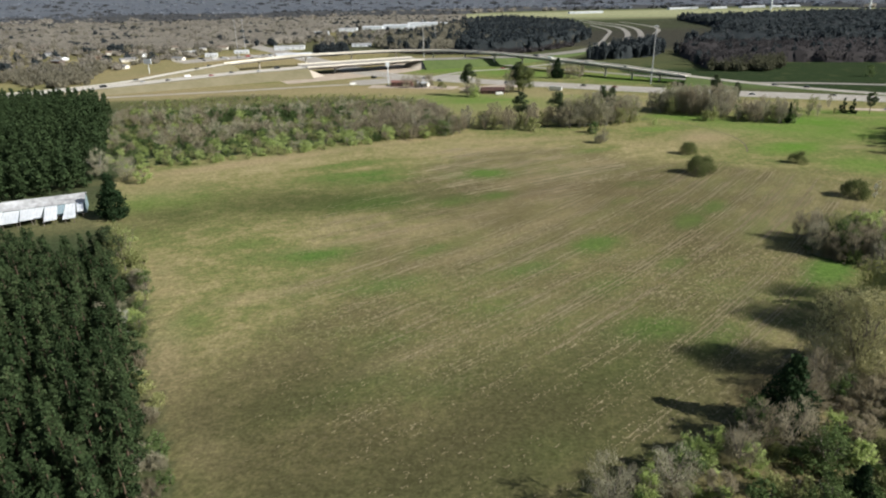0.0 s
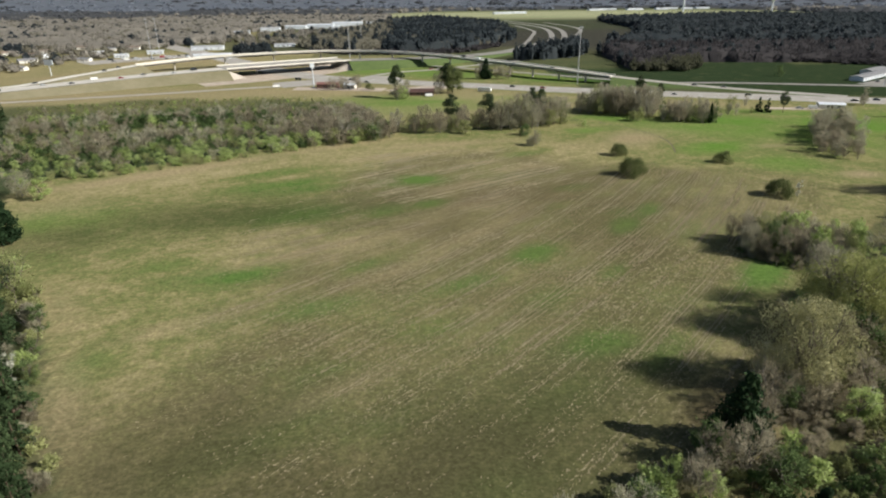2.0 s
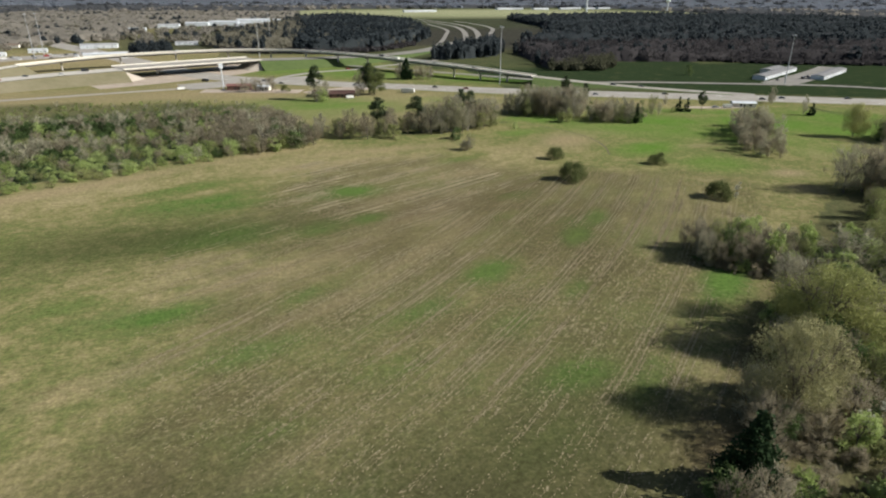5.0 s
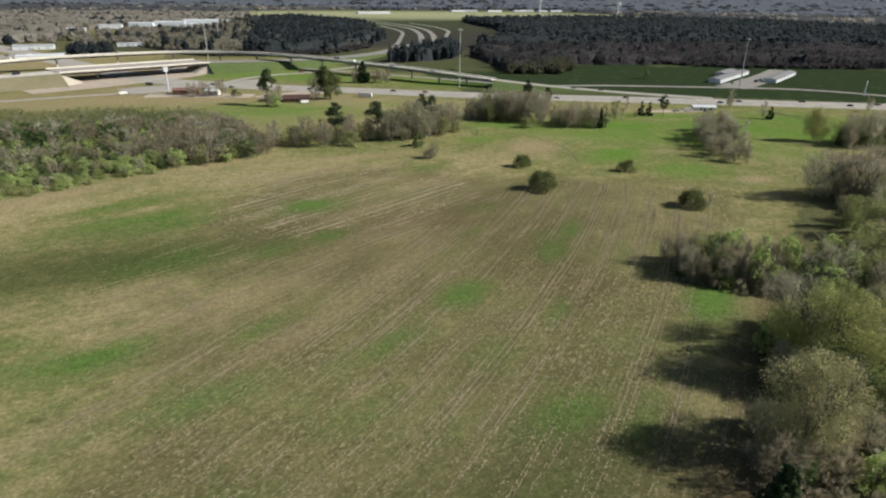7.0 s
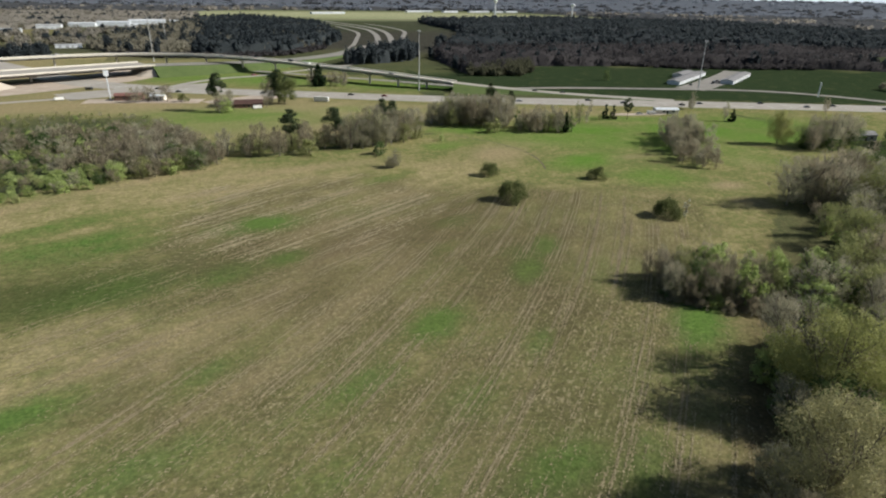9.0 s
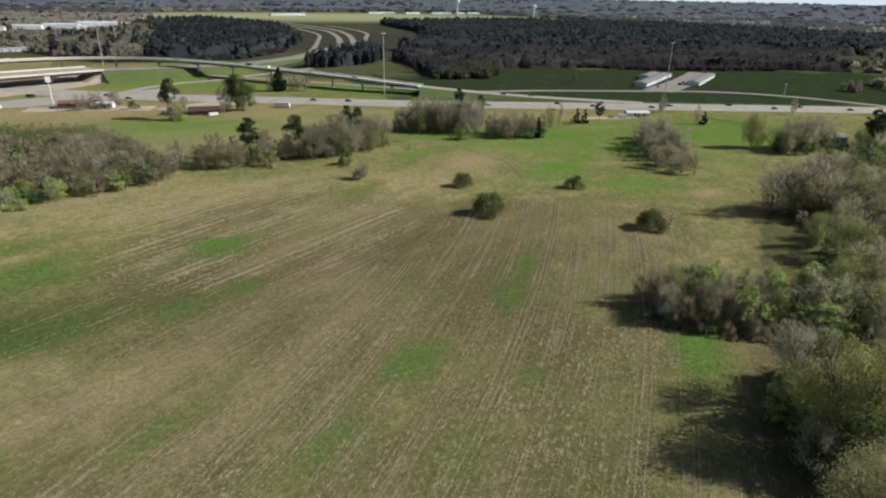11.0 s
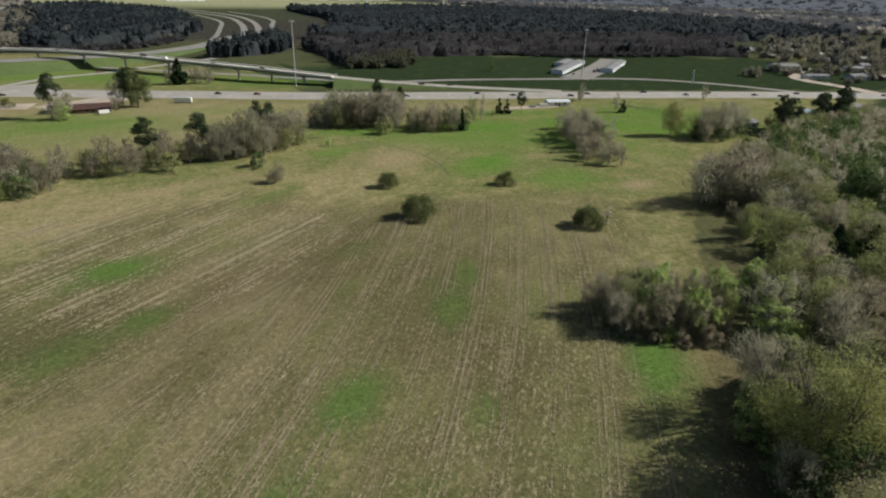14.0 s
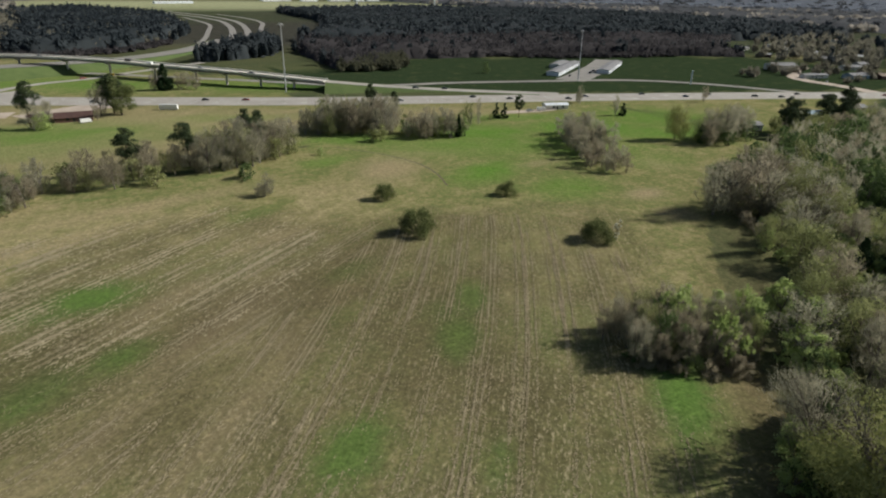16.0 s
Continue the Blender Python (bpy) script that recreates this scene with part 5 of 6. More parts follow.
house(42, 489, 18, 12, 2.5, -8, BRICK_WALL, RED_ROOF, "low house with a red brown roof among trees")
house(26, 497, 10, 7, 2.6, -8, BRICK_WALL, RED_ROOF, "low red brown outbuilding beside the house")
house(-32, 541, 18, 9, 3.4, -6, BRICK_WALL, WARM_ROOF, "long low red-roofed building by a gravel lot", 0.25, "building")
house(-14, 534, 10, 6, 3.0, -20, PALE_WALL, WHITE_METAL, "small pale metal building by a gravel lot", 0.25, "building")
for x, y, L in ((452, 520, 96), (500, 506, 84)):
    ob = house(x, y, L, 11, 3.2, 32, WHITE_METAL, GREY_ROOF, "long white metal storage building with roll-up doors", 0.18, "building", 14)
house(470, 545, 40, 10, 3.2, 32, PALE_WALL, GREY_ROOF, "long storage building at the back of the yard", 0.18, "building", 6)
house(655, 420, 26, 16, 5, -25, PALE_WALL, GREY_ROOF, "grey metal workshop with a dark doorway", 0.25, "building", 3)
house(622, 372, 24, 8, 3, -25, PALE_WALL, GREY_ROOF, "low grey workshop beside the drive", 0.25, "building")
house(655, 350, 20, 12, 3.4, -20, BLUE_METAL, GREY_ROOF, "blue grey metal building by the road", 0.3, "building")
house(690, 330, 42, 12, 3.2, -25, BRICK_WALL, BROWN_ROOF, "long brown-roofed building by the road", 0.3, "building", 6)
house(725, 385, 20, 10, 3.2, -25, PALE_WALL, GREY_ROOF, "grey-roofed building behind the yard", 0.3, "building")
for x, y, w in ((398, 272, 16), (426, 276, 20), (446, 258, 18), (352, 280, 12), (470, 275, 14)):
    house(x, y, w, 9, 3.2, -25, PALE_WALL, BLUE_METAL if w == 20 else GREY_ROOF, "roadside house half hidden by pines")
house(301, 381, 15, 7, 2.8, -22, PALE_WALL, WHITE_METAL, "small building with a white metal roof by a gravel drive", 0.25, "building")
# Shed beside the pine wood: weathered tin roof with loose white and blue sheets.
shed = thing("metal_shed", "long old shed with weathered tin roof and loose sheets", "shed", "", pose(-134, 219.5, 0, 0, 0, 24))
part("wall", Geo().box(-72, 0, -5, 5, -0.2, 4.6), BLUE_METAL, shed, "faded blue metal wall")
g = Geo()
for s in (-1, 1):
    v = [(-72.5, 0, 6.4), (0.5, 0, 6.4), (0.5, s * 5.6, 4.5), (-72.5, s * 5.6, 4.5)]
    v += [(p, q, r - 0.12) for p, q, r in v]
    g.add(v, [(0, 1, 2, 3), (7, 6, 5, 4), (2, 6, 7, 3), (1, 5, 6, 2), (0, 3, 7, 4)])
part("roof", g, RUST_ROOF, shed, "weathered grey tin roof")
x = 0.0
for i, (wd, ln, z) in enumerate(((2.6, 6.2, 4.0), (3.4, 10.5, 4.0), (2.4, 6.0, 3.9), (4.2, 10.2, 4.0), (3.0, 6.8, 4.0), (4.5, 7.6, 4.0), (5, 8.2, 3.9), (5, 9.2, 4.0), (5, 12, 3.8), (6, 15, 3.8), (7, 15, 3.8), (8, 12, 3.8), (8, 12, 3.8))):
    x -= wd
    y0 = -5.7
    dz = 0.19 * ln
    v = [(x + 0.1, y0, z + 0.3), (x + wd - 0.1, y0, z + 0.3), (x + wd - 0.1 + rng.uniform(-0.6, 0.6), y0 - ln, z - dz), (x + 0.1 + rng.uniform(-0.6, 0.6), y0 - ln, z - dz - 0.1)]
    v += [(p, q, r - 0.1) for p, q, r in v]
    sheet = part("roof_sheet", Geo().add(v, [(0, 1, 2, 3), (7, 6, 5, 4), (0, 4, 5, 1), (1, 5, 6, 2), (2, 6, 7, 3), (3, 7, 4, 0)]), BLUE_METAL if i == 2 else WHITE_METAL, shed, "faded blue roof sheet" if i == 2 else "loose white roof sheet")
    for k in range(1, int(wd / 0.9)):
        px = x + k * wd / int(wd / 0.9)
        part("seam", Geo().add([(px - 0.05, y0, z + 0.31), (px + 0.05, y0, z + 0.31), (px + 0.05, y0 - ln, z - dz + 0.02), (px - 0.05, y0 - ln, z - dz + 0.02)], [(0, 1, 2, 3)]), GALV, sheet)
    for px in (x + 0.4, x + wd - 0.4):
        part("post", Geo().tube((px, y0 - ln + 0.3, -0.2), (px, y0 - ln + 0.3, z - dz - 0.1), 0.1, 0.1, 5), BARK, shed)
# Town to the left of the interchange.
for x, y in scatter([(-900, 1350), (-560, 900), (-420, 690), (-330, 760), (-300, 960), (-420, 1300), (-700, 1700)], 68):
    house(x, y, rng.uniform(12, 24), rng.uniform(9, 12), 3.2, rng.uniform(-40, 40), pick([PALE_WALL, BRICK_WALL, WHITE_METAL], [3, 1, 1]), pick([GREY_ROOF, BROWN_ROOF, RUST_ROOF], [3, 2, 1]), "small town house among bare trees")
for x, y, w, d, h, r in ((-225, 968, 44, 16, 5, 5), (-282, 915, 20, 12, 4, 12), (-310, 870, 16, 10, 4, 12), (-200, 1440, 40, 24, 7, 0), (-152, 1505, 46, 24, 7, -4), (-98, 1530, 60, 30, 8, -4), (-38, 1590, 72, 34, 9, 3), (24, 1582, 36, 26, 9, 3), (-120, 1000, 30, 12, 4, 4), (-188, 828, 44, 14, 5, 12), (-240, 1330, 30, 20, 6, 8), (-60, 1480, 26, 18, 6, 8)):
    house(x, y, w, d, h, r, WHITE_METAL, pick([RUST_ROOF, WHITE_METAL], [1, 2]), "large white commercial building beyond the interchange", 0.12, "building", 4)
for x, y in scatter([(760, 560), (1000, 620), (1150, 560), (900, 400), (780, 330), (740, 420)], 62):
    house(x, y, rng.uniform(12, 20), rng.uniform(9, 12), 3.2, rng.uniform(-60, 20), pick([PALE_WALL, BRICK_WALL, WHITE_METAL], [3, 1, 1]), pick([GREY_ROOF, BROWN_ROOF, RUST_ROOF], [3, 2, 1]), "small house among lit trees beyond the road")
for x, y in ((500, 2330), (560, 2350), (950, 2600), (1010, 2620), (1110, 2590), (1230, 2600), (1290, 2640), (1350, 2610), (1430, 2640)):
    house(x, y, rng.uniform(30, 70), 24, 6, rng.uniform(-10, 10), WHITE_METAL, WHITE_METAL, "large pale building by a distant airfield", 0.1, "building", 3)
for x, y, h in ((1160, 2271, 62), (1408, 2123, 48)):
    ob = thing("water_tower", "white water tower over distant woods", "water tower", "", pose(x, y, 0))
    part("stem", Geo().tube((0, 0, 0), (0, 0, h * 0.75), 3.0, 2.2, 10), WHITE_METAL, ob)
    prof = [(2.2, 0.72), (7.5, 0.8), (8.5, 0.88), (7.0, 0.96), (2.0, 1.0)]
    g = Geo()
    for (ra, za), (rb, zb) in zip(prof, prof[1:]):
        g.tube((0, 0, h * za), (0, 0, h * zb), ra, rb, 14)
    part("tank", g, WHITE_METAL, ob)


# ---- vehicles ----
def car(x, y, z, rot, paint, kind="car"):
    L, W, H = {"car": (4.7, 1.85, 1.45), "van": (5.6, 2.0, 2.2), "truck": (17, 2.6, 3.9), "bus": (10.5, 2.5, 3.2)}[kind]
    names = {"car": ("car", "small car at rest on the road"), "van": ("van", "van at rest on the paving"), "truck": ("truck", "long box truck at rest on the highway"), "bus": ("camper", "long white camper parked on the grass")}
    ob = thing("camper" if kind == "bus" else kind, names[kind][1], names[kind][0], "vehicles", pose(x, y, z, 0, 0, rot))
    a, b = L / 2, W / 2
    if kind == "car":
        sec = [(-a, 0.55, 0.75), (-a + 0.15, 0.3, 0.9), (-a + 1.0, 0.3, 0.95), (a - 1.2, 0.3, 0.95), (a - 0.15, 0.32, 0.75), (a, 0.5, 0.62)]
    else:
        sec = [(-a, 0.5, H - 0.1), (-a + 0.1, 0.4, H), (a - 0.6, 0.4, H), (a - 0.2, 0.4, H * 0.9), (a - 0.1, 0.4, H * 0.6), (a, 0.5, H * 0.45)]
    g = Geo()
    v = [(px, s * b * (0.96 if zz > 0.6 else 1), zz) for px, lo, hi in sec for zz, s in ((lo, -1), (lo, 1), (hi, 1), (hi, -1))]
    f = [(4 * i + j, 4 * i + (j + 1) % 4, 4 * i + 4 + (j + 1) % 4, 4 * i + 4 + j) for i in range(len(sec) - 1) for j in range(4)]
    g.add(v, f + [(3, 2, 1, 0), tuple(4 * (len(sec) - 1) + j for j in range(4))])
    part("body", g, paint, ob)
    if kind == "car":
        v = [(-a + 0.7, -b * 0.9, 0.93), (-a + 0.7, b * 0.9, 0.93), (a - 1.4, b * 0.9, 0.93), (a - 1.4, -b * 0.9, 0.93), (-a + 1.2, -b * 0.75, H), (-a + 1.2, b * 0.75, H), (a - 2.2, b * 0.75, H), (a - 2.2, -b * 0.75, H)]
        part("cabin", Geo().add(v, [(4, 7, 6, 5), (0, 1, 5, 4), (1, 2, 6, 5), (2, 3, 7, 6), (3, 0, 4, 7)]), GLASS, ob, "dark glass cabin")
        part("roof", Geo().box(-a + 1.2, a - 2.2, -b * 0.75, b * 0.75, H, H + 0.04), paint, ob)
    else:
        part("windscreen", Geo().box(a * 0.72, a * 0.78, -b * 0.85, b * 0.85, H * 0.62, H * 0.86), GLASS, ob)
    for px in (-a * 0.62, a * 0.62):
        for s in (-1, 1):
            tyre = part("wheel", Geo().tube((px, s * (b - 0.2), 0.33), (px, s * (b + 0.02), 0.33), 0.33, 0.33, 10, True), RUBBER, ob)
            part("rim", Geo().tube((px, s * (b - 0.05), 0.33), (px, s * (b + 0.04), 0.33), 0.19, 0.17, 8, True), GALV, tyre, "bright wheel rim")
    return ob


hw = curve_pts([(*p, 0) for p in HIGHWAY], 1.0)


def on_highway(s, off, paint, kind="car"):
    i = int(np.argmin(np.abs(hw[:, 0] - s)))
    d = hw[i + 1] - hw[i - 1]
    side = np.array([d[1], -d[0]]) / np.hypot(d[0], d[1])
    car(hw[i, 0] + side[0] * off, hw[i, 1] + side[1] * off, 0.07, math.degrees(math.atan2(d[1], d[0])), paint, kind)


for s, off, p, k in ((60, 4, 2, "car"), (118, -3, 0, "car"), (140, -3, 3, "car"), (185, 5, 0, "car"), (278, -6, 0, "car"), (300, 3, 0, "car"), (338, 6, 0, "car"), (352, -2, 4, "car"), (395, -9, 0, "car"), (420, 3, 4, "car"), (440, -5, 0, "car"), (470, 4, 0, "car"),
                   (486, 9, 0, "car"), (505, -3, 0, "car"), (520, 5, 0, "car"), (548, -4, 2, "car"), (566, 2, 3, "car"), (600, -3, 1, "car"), (20, -5, 0, "car"), (-12, 3, 0, "car"), (230, 4, 2, "car")):
    on_highway(s, off, PAINTS[p], k)
ml = curve_pts(MAIN, 1.0)
for s, off, p, k in ((-340, 5, 0, "car"), (-318, -5, 1, "car"), (-290, 6, 0, "van"), (-262, -4, 2, "car"), (-246, 5, 0, "car"), (-230, -6, 1, "van"), (-214, 4, 3, "car"), (-196, -5, 0, "car"), (-176, 6, 2, "car"), (-158, -4, 0, "van")):
    i = int(np.argmin(np.abs(ml[:, 0] - s)))
    d = ml[i + 1] - ml[i - 1]
    car(ml[i, 0] + d[1] / 2 * off, ml[i, 1] - d[0] / 2 * off, ml[i, 2] + 0.08, math.degrees(math.atan2(d[1], d[0])), PAINTS[p], k)
for n in range(22):
    car(-300 + 9 * n + rng.uniform(-2, 2), 812 + 3.2 * n + 14 * (n % 3) + rng.uniform(-2, 2), 0.07, rng.uniform(-20, 40), PAINTS[(0, 1, 2, 1, 4, 3)[n % 6]], ("car", "van", "car", "car")[n % 4])
fl = curve_pts(FLY, 1.0)
for s, off, p, k in ((45, 2, 0, "car"), (98, -2, 0, "van"), (112, 2, 1, "van"), (140, 2, 2, "car"), (166, 2, 0, "car"), (280, -2, 0, "car"), (262, 1, 0, "car"), (-250, 2, 0, "car"), (-240, -2, 0, "car"), (-282, 1, 0, "car"), (-100, -2, 2, "car")):
    i = int(np.argmin(np.abs(fl[:, 0] - s)))
    d = fl[i + 1] - fl[i - 1]
    car(fl[i, 0] + d[1] / 2 * off, fl[i, 1] - d[0] / 2 * off, fl[i, 2] + 0.08, math.degrees(math.atan2(d[1], d[0])), PAINTS[p], k)
for x, y, r, p, k in ((92, 494, -30, 1, "bus"), (46, 478, 10, 1, "van"), (86, 660, 20, 5, "van"), (66, 654, 20, 3, "car"), (-76, 550, 20, 1, "van"), (288, 380, -20, 1, "van"), (280, 382, -15, 2, "car"), (-20, 560, 10, 0, "car"), (0, 566, 0, 0, "car"),
                      (455, 490, 30, 0, "van"), (470, 500, 30, 0, "car"), (424, 486, 30, 0, "car"), (700, 418, 30, 1, "van"), (690, 405, 30, 0, "car"), (640, 394, 10, 0, "car"), (-210, 880, 5, 1, "van"), (-240, 872, 5, 0, "car"), (-225, 884, 5, 2, "car"), (-260, 880, 5, 1, "car"), (-150, 700, 60, 0, "car"), (-62, 596, -35, 0, "van"), (-300, 846, 10, 1, "car"), (-290, 850, 10, 0, "car"), (-282, 838, 10, 2, "van"), (-272, 862, 10, 0, "car"), (-250, 866, 5, 1, "car"), (-232, 878, 5, 4, "car"), (-200, 876, 5, 1, "van"), (-186, 884, 5, 0, "car"), (-170, 888, 5, 3, "car"), (-310, 832, 12, 0, "van"), (-318, 846, 12, 1, "car"), (-30, 552, 5, 1, "van"), (-8, 545, -5, 0, "car"), (600, 350, 20, 1, "car"), (612, 362, 20, 0, "car"), (670, 392, 20, 2, "van"), (715, 350, 20, 1, "car"), (730, 340, 20, 0, "van")):
    car(x, y, 0.07, r, PAINTS[p], k)


# ---- distant woods ----
def woods(name, pts, h, r, n, size, mat, label, bare=False, core=True):
    """Far trees: rough cores under loose leaf clumps, or sprays of bare twigs; one object, as nobody could count them."""
    g = Geo()
    m = len(pts)
    pts = pts + rng.normal(size=pts.shape) * r * 0.5
    hh = h * rng.uniform(0.75, 1.25, m)
    rr = r * rng.uniform(0.75, 1.3, m)
    z0 = ground_z(pts[:, 0], pts[:, 1])[:, None]
    if core:
        levels = ((0.75, 0.1), (0.85, 0.42), (0.5, 0.62), 0.7) if bare else ((0.7, 0.1), (0.85, 0.5), (0.6, 0.76), 0.84)
        base = [(levels[k][0], levels[k][1], (i + 0.5 * (k == 1)) / 5) for k in range(3) for i in range(5)] + [(0.0, levels[3], 0)]
        ra, za, wa = np.array(base).T
        wa = wa * 2 * np.pi + rng.uniform(0, 6.28, (m, 1)) + rng.normal(size=(m, 16)) * 0.25
        ra = ra * rng.uniform(0.6, 1.15, (m, 16)) * rr[:, None]
        v = np.stack([pts[:, :1] + ra * np.cos(wa), pts[:, 1:] + ra * np.sin(wa), z0 + za * rng.uniform(0.7, 1.05, (m, 16)) * hh[:, None]], 2)
        f = [(5 * k + i, 5 * k + (i + 1) % 5, 5 * k + 5 + i) for k in (0, 1) for i in range(5)] + [(5 * k + (i + 1) % 5, 5 * k + 5 + (i + 1) % 5, 5 * k + 5 + i) for k in (0, 1) for i in range(5)] + [(10 + i, 10 + (i + 1) % 5, 15) for i in range(5)]
        g.add(v.reshape(-1, 3), (np.array(f)[None] + 16 * np.arange(m)[:, None, None]).reshape(-1, 3))
    o = rng.normal(size=(m, n, 3))
    o /= np.linalg.norm(o, axis=2)[:, :, None]
    o[:, :, 2] = np.abs(o[:, :, 2])
    deep = rng.uniform(0.55, 1.0, (m, n, 1)) ** 0.6
    q = o * deep
    taper = 1 if bare else (1 - 0.2 * q[:, :, 2])
    c = np.stack([pts[:, 0], pts[:, 1], z0[:, 0]], 1)[:, None, :]
    p = c + np.stack([q[:, :, 0] * rr[:, None] * taper, q[:, :, 1] * rr[:, None] * taper, hh[:, None] * (0.3 + 0.66 * q[:, :, 2])], 2)
    p, o = p.reshape(-1, 3), o.reshape(-1, 3)
    if bare:
        d = o * (0.5, 0.5, 0) + (0, 0, 1) + rng.normal(size=p.shape) * 0.22
        s = np.cross(d, rng.normal(size=p.shape))
        s *= (size * 0.6 * rng.uniform(0.5, 1.2, len(p)) / (np.linalg.norm(s, axis=1) + 1e-9))[:, None]
        d = d * (size * 2.2 * rng.uniform(0.5, 1.2, len(p)))[:, None]
        g.add(np.stack([p - d * 0.5 - s, p - d * 0.5 + s, p + d * 0.5], 1).reshape(-1, 3), np.arange(3 * len(p)).reshape(-1, 3))
    else:
        g.cards(p, o * 0.9 + (0, 0, 0.5), size)
    return tagged(new(name, g.mesh(name, mat)), label, "woods", kind="stuff")


def canopy(name, poly, h, mat, label, step=5.0, rough=2.2):
    """The closed top of a far wood: one uneven sheet of crowns that falls to the ground at its edge."""
    p = np.array(poly)
    xs, ys = np.arange(p[:, 0].min() - step, p[:, 0].max() + 2 * step, step), np.arange(p[:, 1].min() - step, p[:, 1].max() + 2 * step, step)
    X, Y = np.meshgrid(xs, ys)
    inn = inside(X, Y, poly)
    full = inn.copy()
    full[1:-1, 1:-1] &= inn[:-2, 1:-1] & inn[2:, 1:-1] & inn[1:-1, :-2] & inn[1:-1, 2:]
    wave = 1.3 * np.sin(X / 31 + 2 * np.sin(Y / 47)) + 1.3 * np.sin(Y / 37 + 2 * np.sin(X / 53))
    Z = ground_z(X, Y) + np.where(full, h + wave + rng.normal(size=X.shape) * rough * 0.6, -0.5)
    X, Y = X + rng.normal(size=X.shape) * step * 0.22, Y + rng.normal(size=Y.shape) * step * 0.22
    k = np.arange(X.size).reshape(X.shape)
    any_in = full[:-1, :-1] | full[:-1, 1:] | full[1:, 1:] | full[1:, :-1]
    f = np.stack([k[:-1, :-1], k[:-1, 1:], k[1:, 1:], k[1:, :-1]], -1)[any_in]
    return tagged(new(name, Geo().add(np.stack([X, Y, Z], 2), f).mesh(name, mat, True)), label, "woods", kind="stuff")


WOOD_A = [(-95, 1000), (-68, 890), (-20, 850), (60, 825), (130, 850), (190, 930), (250, 1060), (285, 1250), (305, 1500), (200, 1850), (60, 1750), (10, 1500), (-60, 1260)]
WOOD_B = [(165, 714), (205, 722), (252, 742), (285, 800), (290, 860), (225, 805)]
WOOD_C_FRONT = [(258, 610), (300, 600), (352, 660), (440, 640), (500, 640), (660, 562), (742, 500), (800, 600), (960, 650), (880, 740), (700, 800), (520, 830), (400, 850), (340, 880), (285, 760)]
WOOD_C_BACK = [(340, 880), (400, 850), (520, 830), (700, 800), (880, 740), (960, 650), (1250, 600), (1500, 900), (1500, 1500), (1100, 1800), (620, 1680), (560, 1300), (480, 1080)]
WOOD_A_WEST = [(-95, 1000), (-68, 890), (-20, 850), (22, 836), (30, 1000), (60, 1200), (60, 1750), (10, 1500), (-60, 1260)]
WOOD_A_EAST = [(22, 836), (60, 825), (130, 850), (190, 930), (250, 1060), (285, 1250), (305, 1500), (200, 1850), (60, 1750), (60, 1200), (30, 1000)]
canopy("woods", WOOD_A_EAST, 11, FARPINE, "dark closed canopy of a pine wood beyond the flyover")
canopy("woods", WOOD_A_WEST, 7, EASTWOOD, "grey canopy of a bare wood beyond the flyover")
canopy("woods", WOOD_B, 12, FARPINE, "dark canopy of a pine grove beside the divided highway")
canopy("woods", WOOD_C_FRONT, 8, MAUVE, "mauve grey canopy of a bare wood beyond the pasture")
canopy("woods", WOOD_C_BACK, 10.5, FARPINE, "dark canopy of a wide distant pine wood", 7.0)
pa = scatter(WOOD_A, 12)
bare = rng.random(len(pa)) < np.where(pa[:, 0] < 22 + (pa[:, 1] - 836) * 0.09, 0.85, 0.25)
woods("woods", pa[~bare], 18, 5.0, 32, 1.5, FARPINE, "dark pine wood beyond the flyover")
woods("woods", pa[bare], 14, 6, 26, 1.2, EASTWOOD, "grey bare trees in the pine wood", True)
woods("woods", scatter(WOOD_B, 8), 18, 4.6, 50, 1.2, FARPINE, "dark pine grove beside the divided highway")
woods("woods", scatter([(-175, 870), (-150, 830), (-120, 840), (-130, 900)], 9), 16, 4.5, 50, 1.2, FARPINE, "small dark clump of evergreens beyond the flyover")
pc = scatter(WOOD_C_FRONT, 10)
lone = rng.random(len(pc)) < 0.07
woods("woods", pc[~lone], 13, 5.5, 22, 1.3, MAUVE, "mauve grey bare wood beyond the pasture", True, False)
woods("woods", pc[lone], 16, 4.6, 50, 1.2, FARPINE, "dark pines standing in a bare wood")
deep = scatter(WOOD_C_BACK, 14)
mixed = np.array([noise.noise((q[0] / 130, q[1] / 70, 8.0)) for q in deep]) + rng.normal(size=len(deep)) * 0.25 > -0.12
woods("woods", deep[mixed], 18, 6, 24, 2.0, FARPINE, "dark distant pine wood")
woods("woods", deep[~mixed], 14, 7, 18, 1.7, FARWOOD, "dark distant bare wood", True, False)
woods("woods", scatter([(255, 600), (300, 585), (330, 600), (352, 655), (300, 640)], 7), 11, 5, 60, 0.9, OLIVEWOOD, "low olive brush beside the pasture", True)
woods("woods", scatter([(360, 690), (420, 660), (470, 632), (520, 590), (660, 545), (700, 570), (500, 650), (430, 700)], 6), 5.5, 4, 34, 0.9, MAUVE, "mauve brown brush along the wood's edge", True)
canopy("woods", [(-1900, 2000), (-1000, 1250), (-520, 1020), (-330, 1010), (-230, 1150), (-260, 1300), (-230, 1420), (-120, 1650), (60, 1750), (100, 2300), (-900, 2600)], 5.0, TOWNWOOD, "tan grey canopy of bare trees across the town", 8.0, 4.0)
town = scatter([(-1900, 2000), (-900, 1050), (-520, 705), (-420, 640), (-345, 700), (-330, 840), (-310, 1000), (-200, 1100), (-170, 960), (-110, 940), (-100, 1250), (10, 1500), (60, 1750), (100, 2300), (-900, 2600)], 17)
town = town[rng.random(len(town)) < np.where(town[:, 1] < 1000, 0.42, 0.6)]
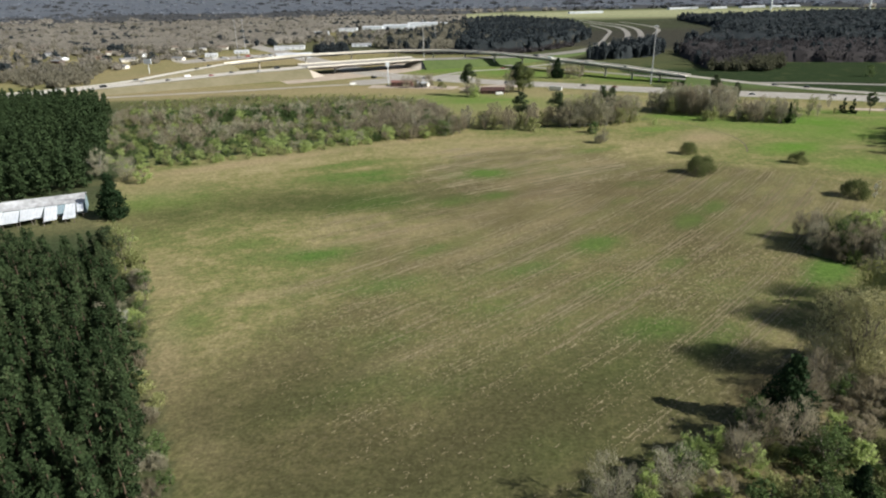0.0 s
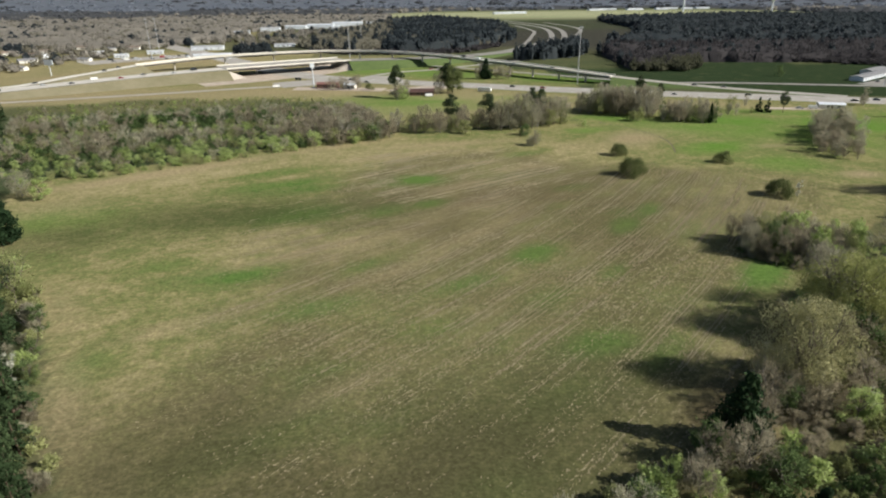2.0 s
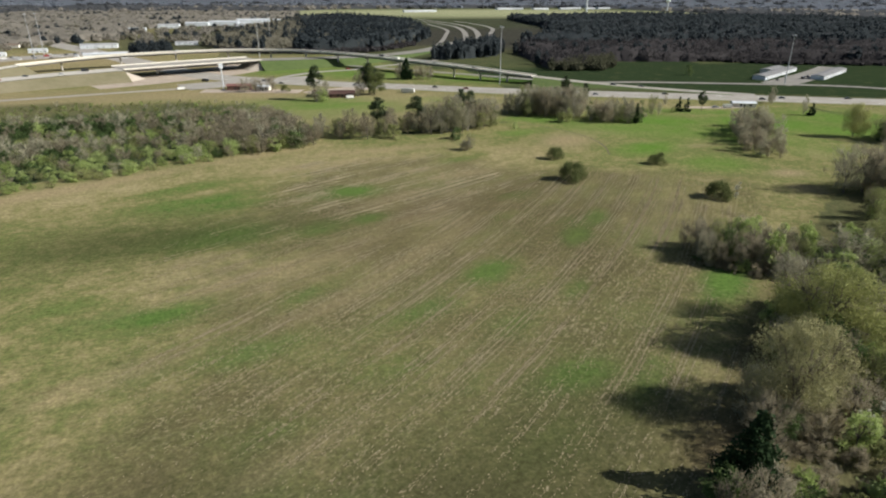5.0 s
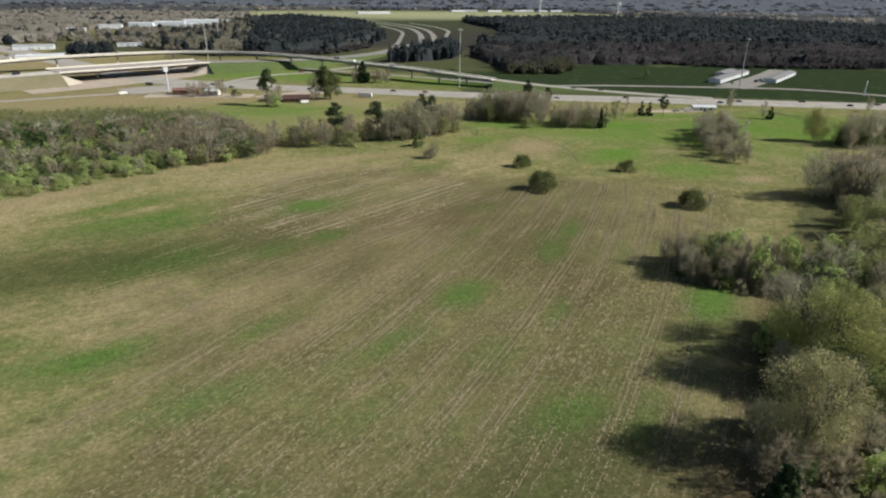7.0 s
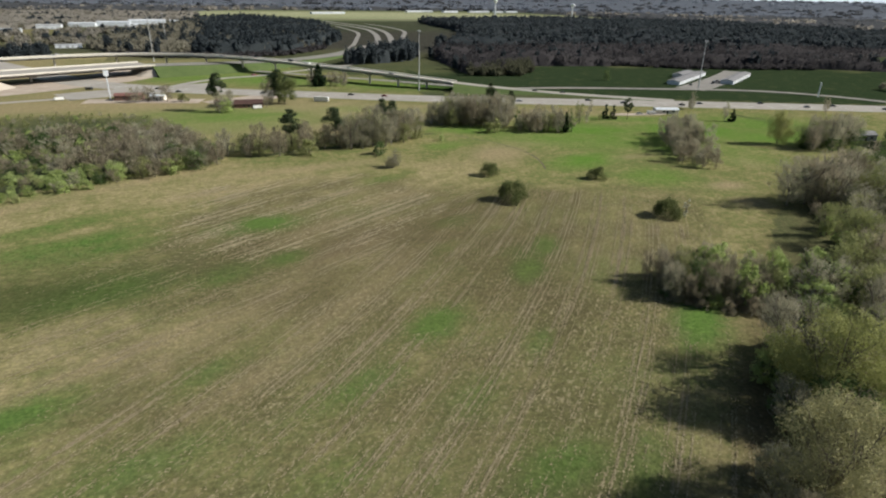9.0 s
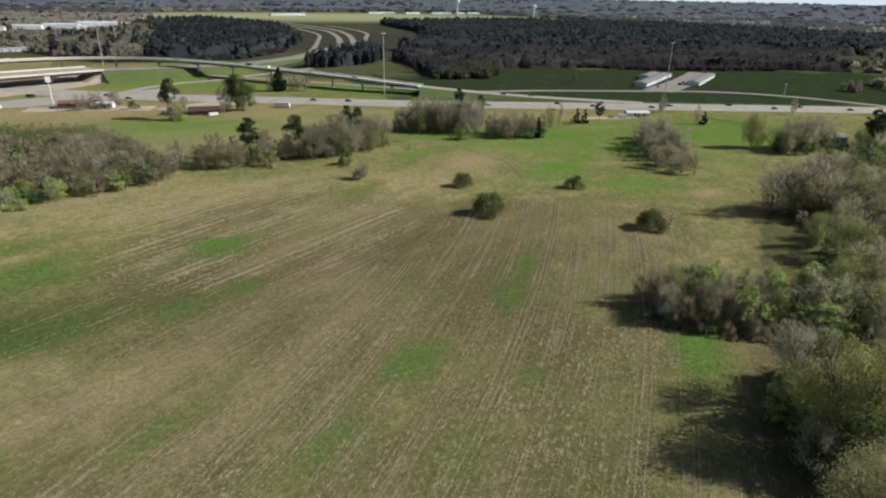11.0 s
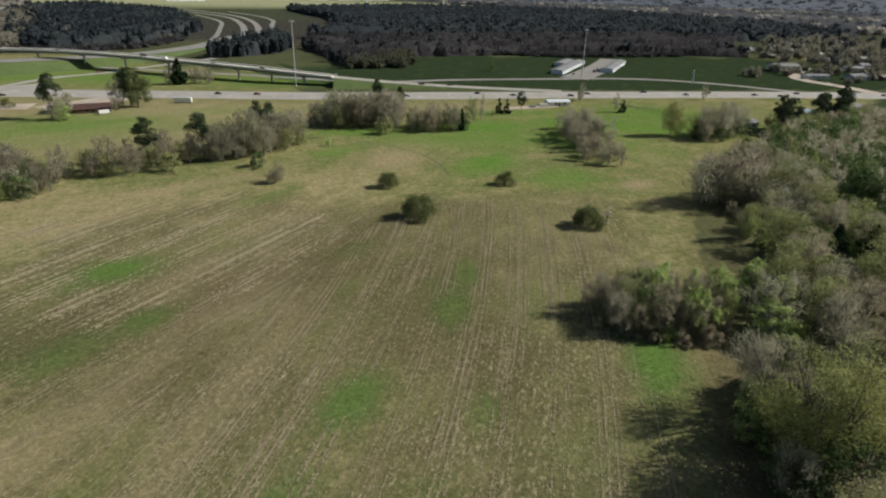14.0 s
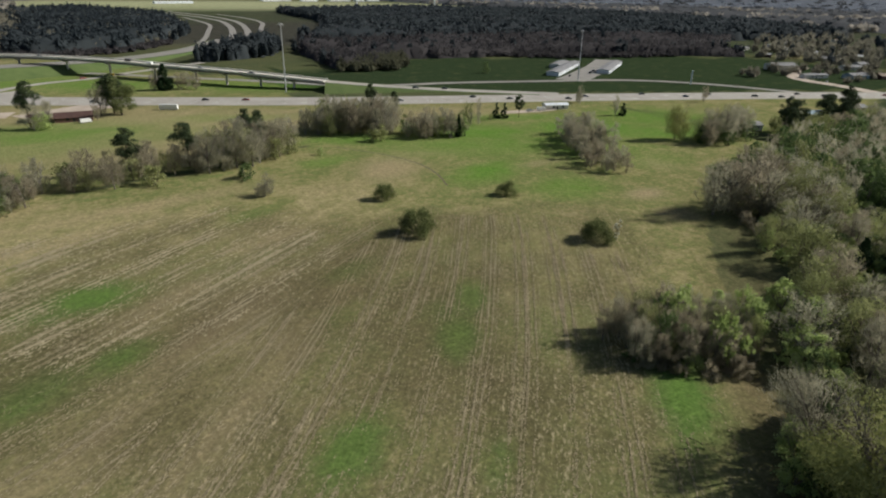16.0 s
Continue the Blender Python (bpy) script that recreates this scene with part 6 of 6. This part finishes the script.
for bx, by, bw in ((-225, 968, 50), (-200, 1440, 44), (-152, 1505, 50), (-98, 1530, 66), (-38, 1590, 80), (24, 1582, 40), (-282, 915, 26), (-120, 1000, 36), (-188, 828, 50)):
    town = town[(np.abs(town[:, 0] - bx) > bw / 2 + 8) | (town[:, 1] > by + 10) | (town[:, 1] < by - 130)]
conif = np.array([noise.noise((q[0] / 90, q[1] / 60, 2.0)) for q in town]) + rng.normal(size=len(town)) * 0.12 > 0.34
olive = ~conif & (rng.random(len(town)) < 0.3)
woods("woods", town[~conif & ~olive], 10, 7.0, 22, 1.6, TOWNWOOD, "tan grey bare trees across the town", True)
woods("woods", town[olive], 11, 7.0, 22, 1.6, EASTWOOD, "brown bare trees across the town", True)
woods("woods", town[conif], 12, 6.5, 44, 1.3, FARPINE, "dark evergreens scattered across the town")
woods("woods", scatter([(-470, 640), (-345, 560), (-330, 590), (-380, 720), (-470, 760)], 11), 9, 4.5, 50, 1.1, EASTWOOD, "bare brush beside the raised road", True)
east = scatter([(760, 520), (1000, 640), (1200, 600), (1100, 380), (860, 300), (720, 400), (735, 480)], 25)
dark = rng.random(len(east)) < 0.22
woods("woods", east[~dark], 14, 6.5, 90, 0.9, EASTWOOD, "bare lit trees round houses", True)
woods("woods", east[dark], 14, 5, 70, 1.0, FARPINE, "dark evergreens round houses")
woods("woods", scatter([(560, 300), (600, 330), (640, 330), (760, 330), (740, 420), (640, 440), (605, 410), (625, 350)], 24), 9, 5, 60, 0.9, EASTWOOD, "bare yard trees round roadside buildings", True)
woods("woods", scatter([(566, 404), (578, 416), (584, 400), (572, 384)], 7), 9, 3.5, 70, 0.8, EASTWOOD, "bare clump beside the pasture", True)
far = scatter([(-3600, 2600), (-1500, 2000), (0, 2350), (300, 2720), (1500, 2800), (1500, 1500), (1500, 900), (1300, 500), (2600, 100), (4300, 600), (4300, 2600), (2500, 4300), (0, 4700), (-2500, 4300)], 54)
canopy("woods", [(-3400, 2300), (-1500, 2100), (0, 2400), (300, 2760), (1450, 2850), (1560, 1500), (1560, 900), (1400, 560), (2500, 200), (3600, 700), (2700, 1700), (1500, 2950), (0, 3050), (-1500, 2950), (-2600, 2700)], 9, FARWOOD, "dark canopy of far woods", 32, 4.0)
canopy("woods", [(-2600, 2700), (-1500, 2950), (0, 3050), (1500, 2950), (2700, 1700), (3600, 700), (4400, 700), (4300, 2400), (2500, 4200), (0, 4650), (-2500, 4150), (-3600, 2900)], 9, HORIZON, "canopy of woods along the horizon tinted blue grey as haze", 45, 4.0)
far = far[rng.random(len(far)) < 0.5]
# Noise picks bands to colour paler, as woods in sun between shaded ones.
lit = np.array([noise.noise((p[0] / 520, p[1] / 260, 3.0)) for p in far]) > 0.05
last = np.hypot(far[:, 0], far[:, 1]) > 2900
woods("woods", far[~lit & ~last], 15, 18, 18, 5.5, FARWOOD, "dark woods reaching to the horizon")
woods("woods", far[~lit & last], 15, 20, 14, 6.5, HORIZON, "woods along the horizon tinted blue grey as haze")
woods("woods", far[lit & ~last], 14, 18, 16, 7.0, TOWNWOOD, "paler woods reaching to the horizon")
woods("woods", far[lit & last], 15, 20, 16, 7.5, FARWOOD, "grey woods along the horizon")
woods("woods", scatter([(-72, 878), (-20, 838), (60, 812), (132, 838), (200, 922), (186, 936), (125, 852), (60, 828), (-20, 854), (-62, 892)], 7), 7, 5, 40, 1.0, MAUVE, "low bare brush along the pine wood's edge", True)
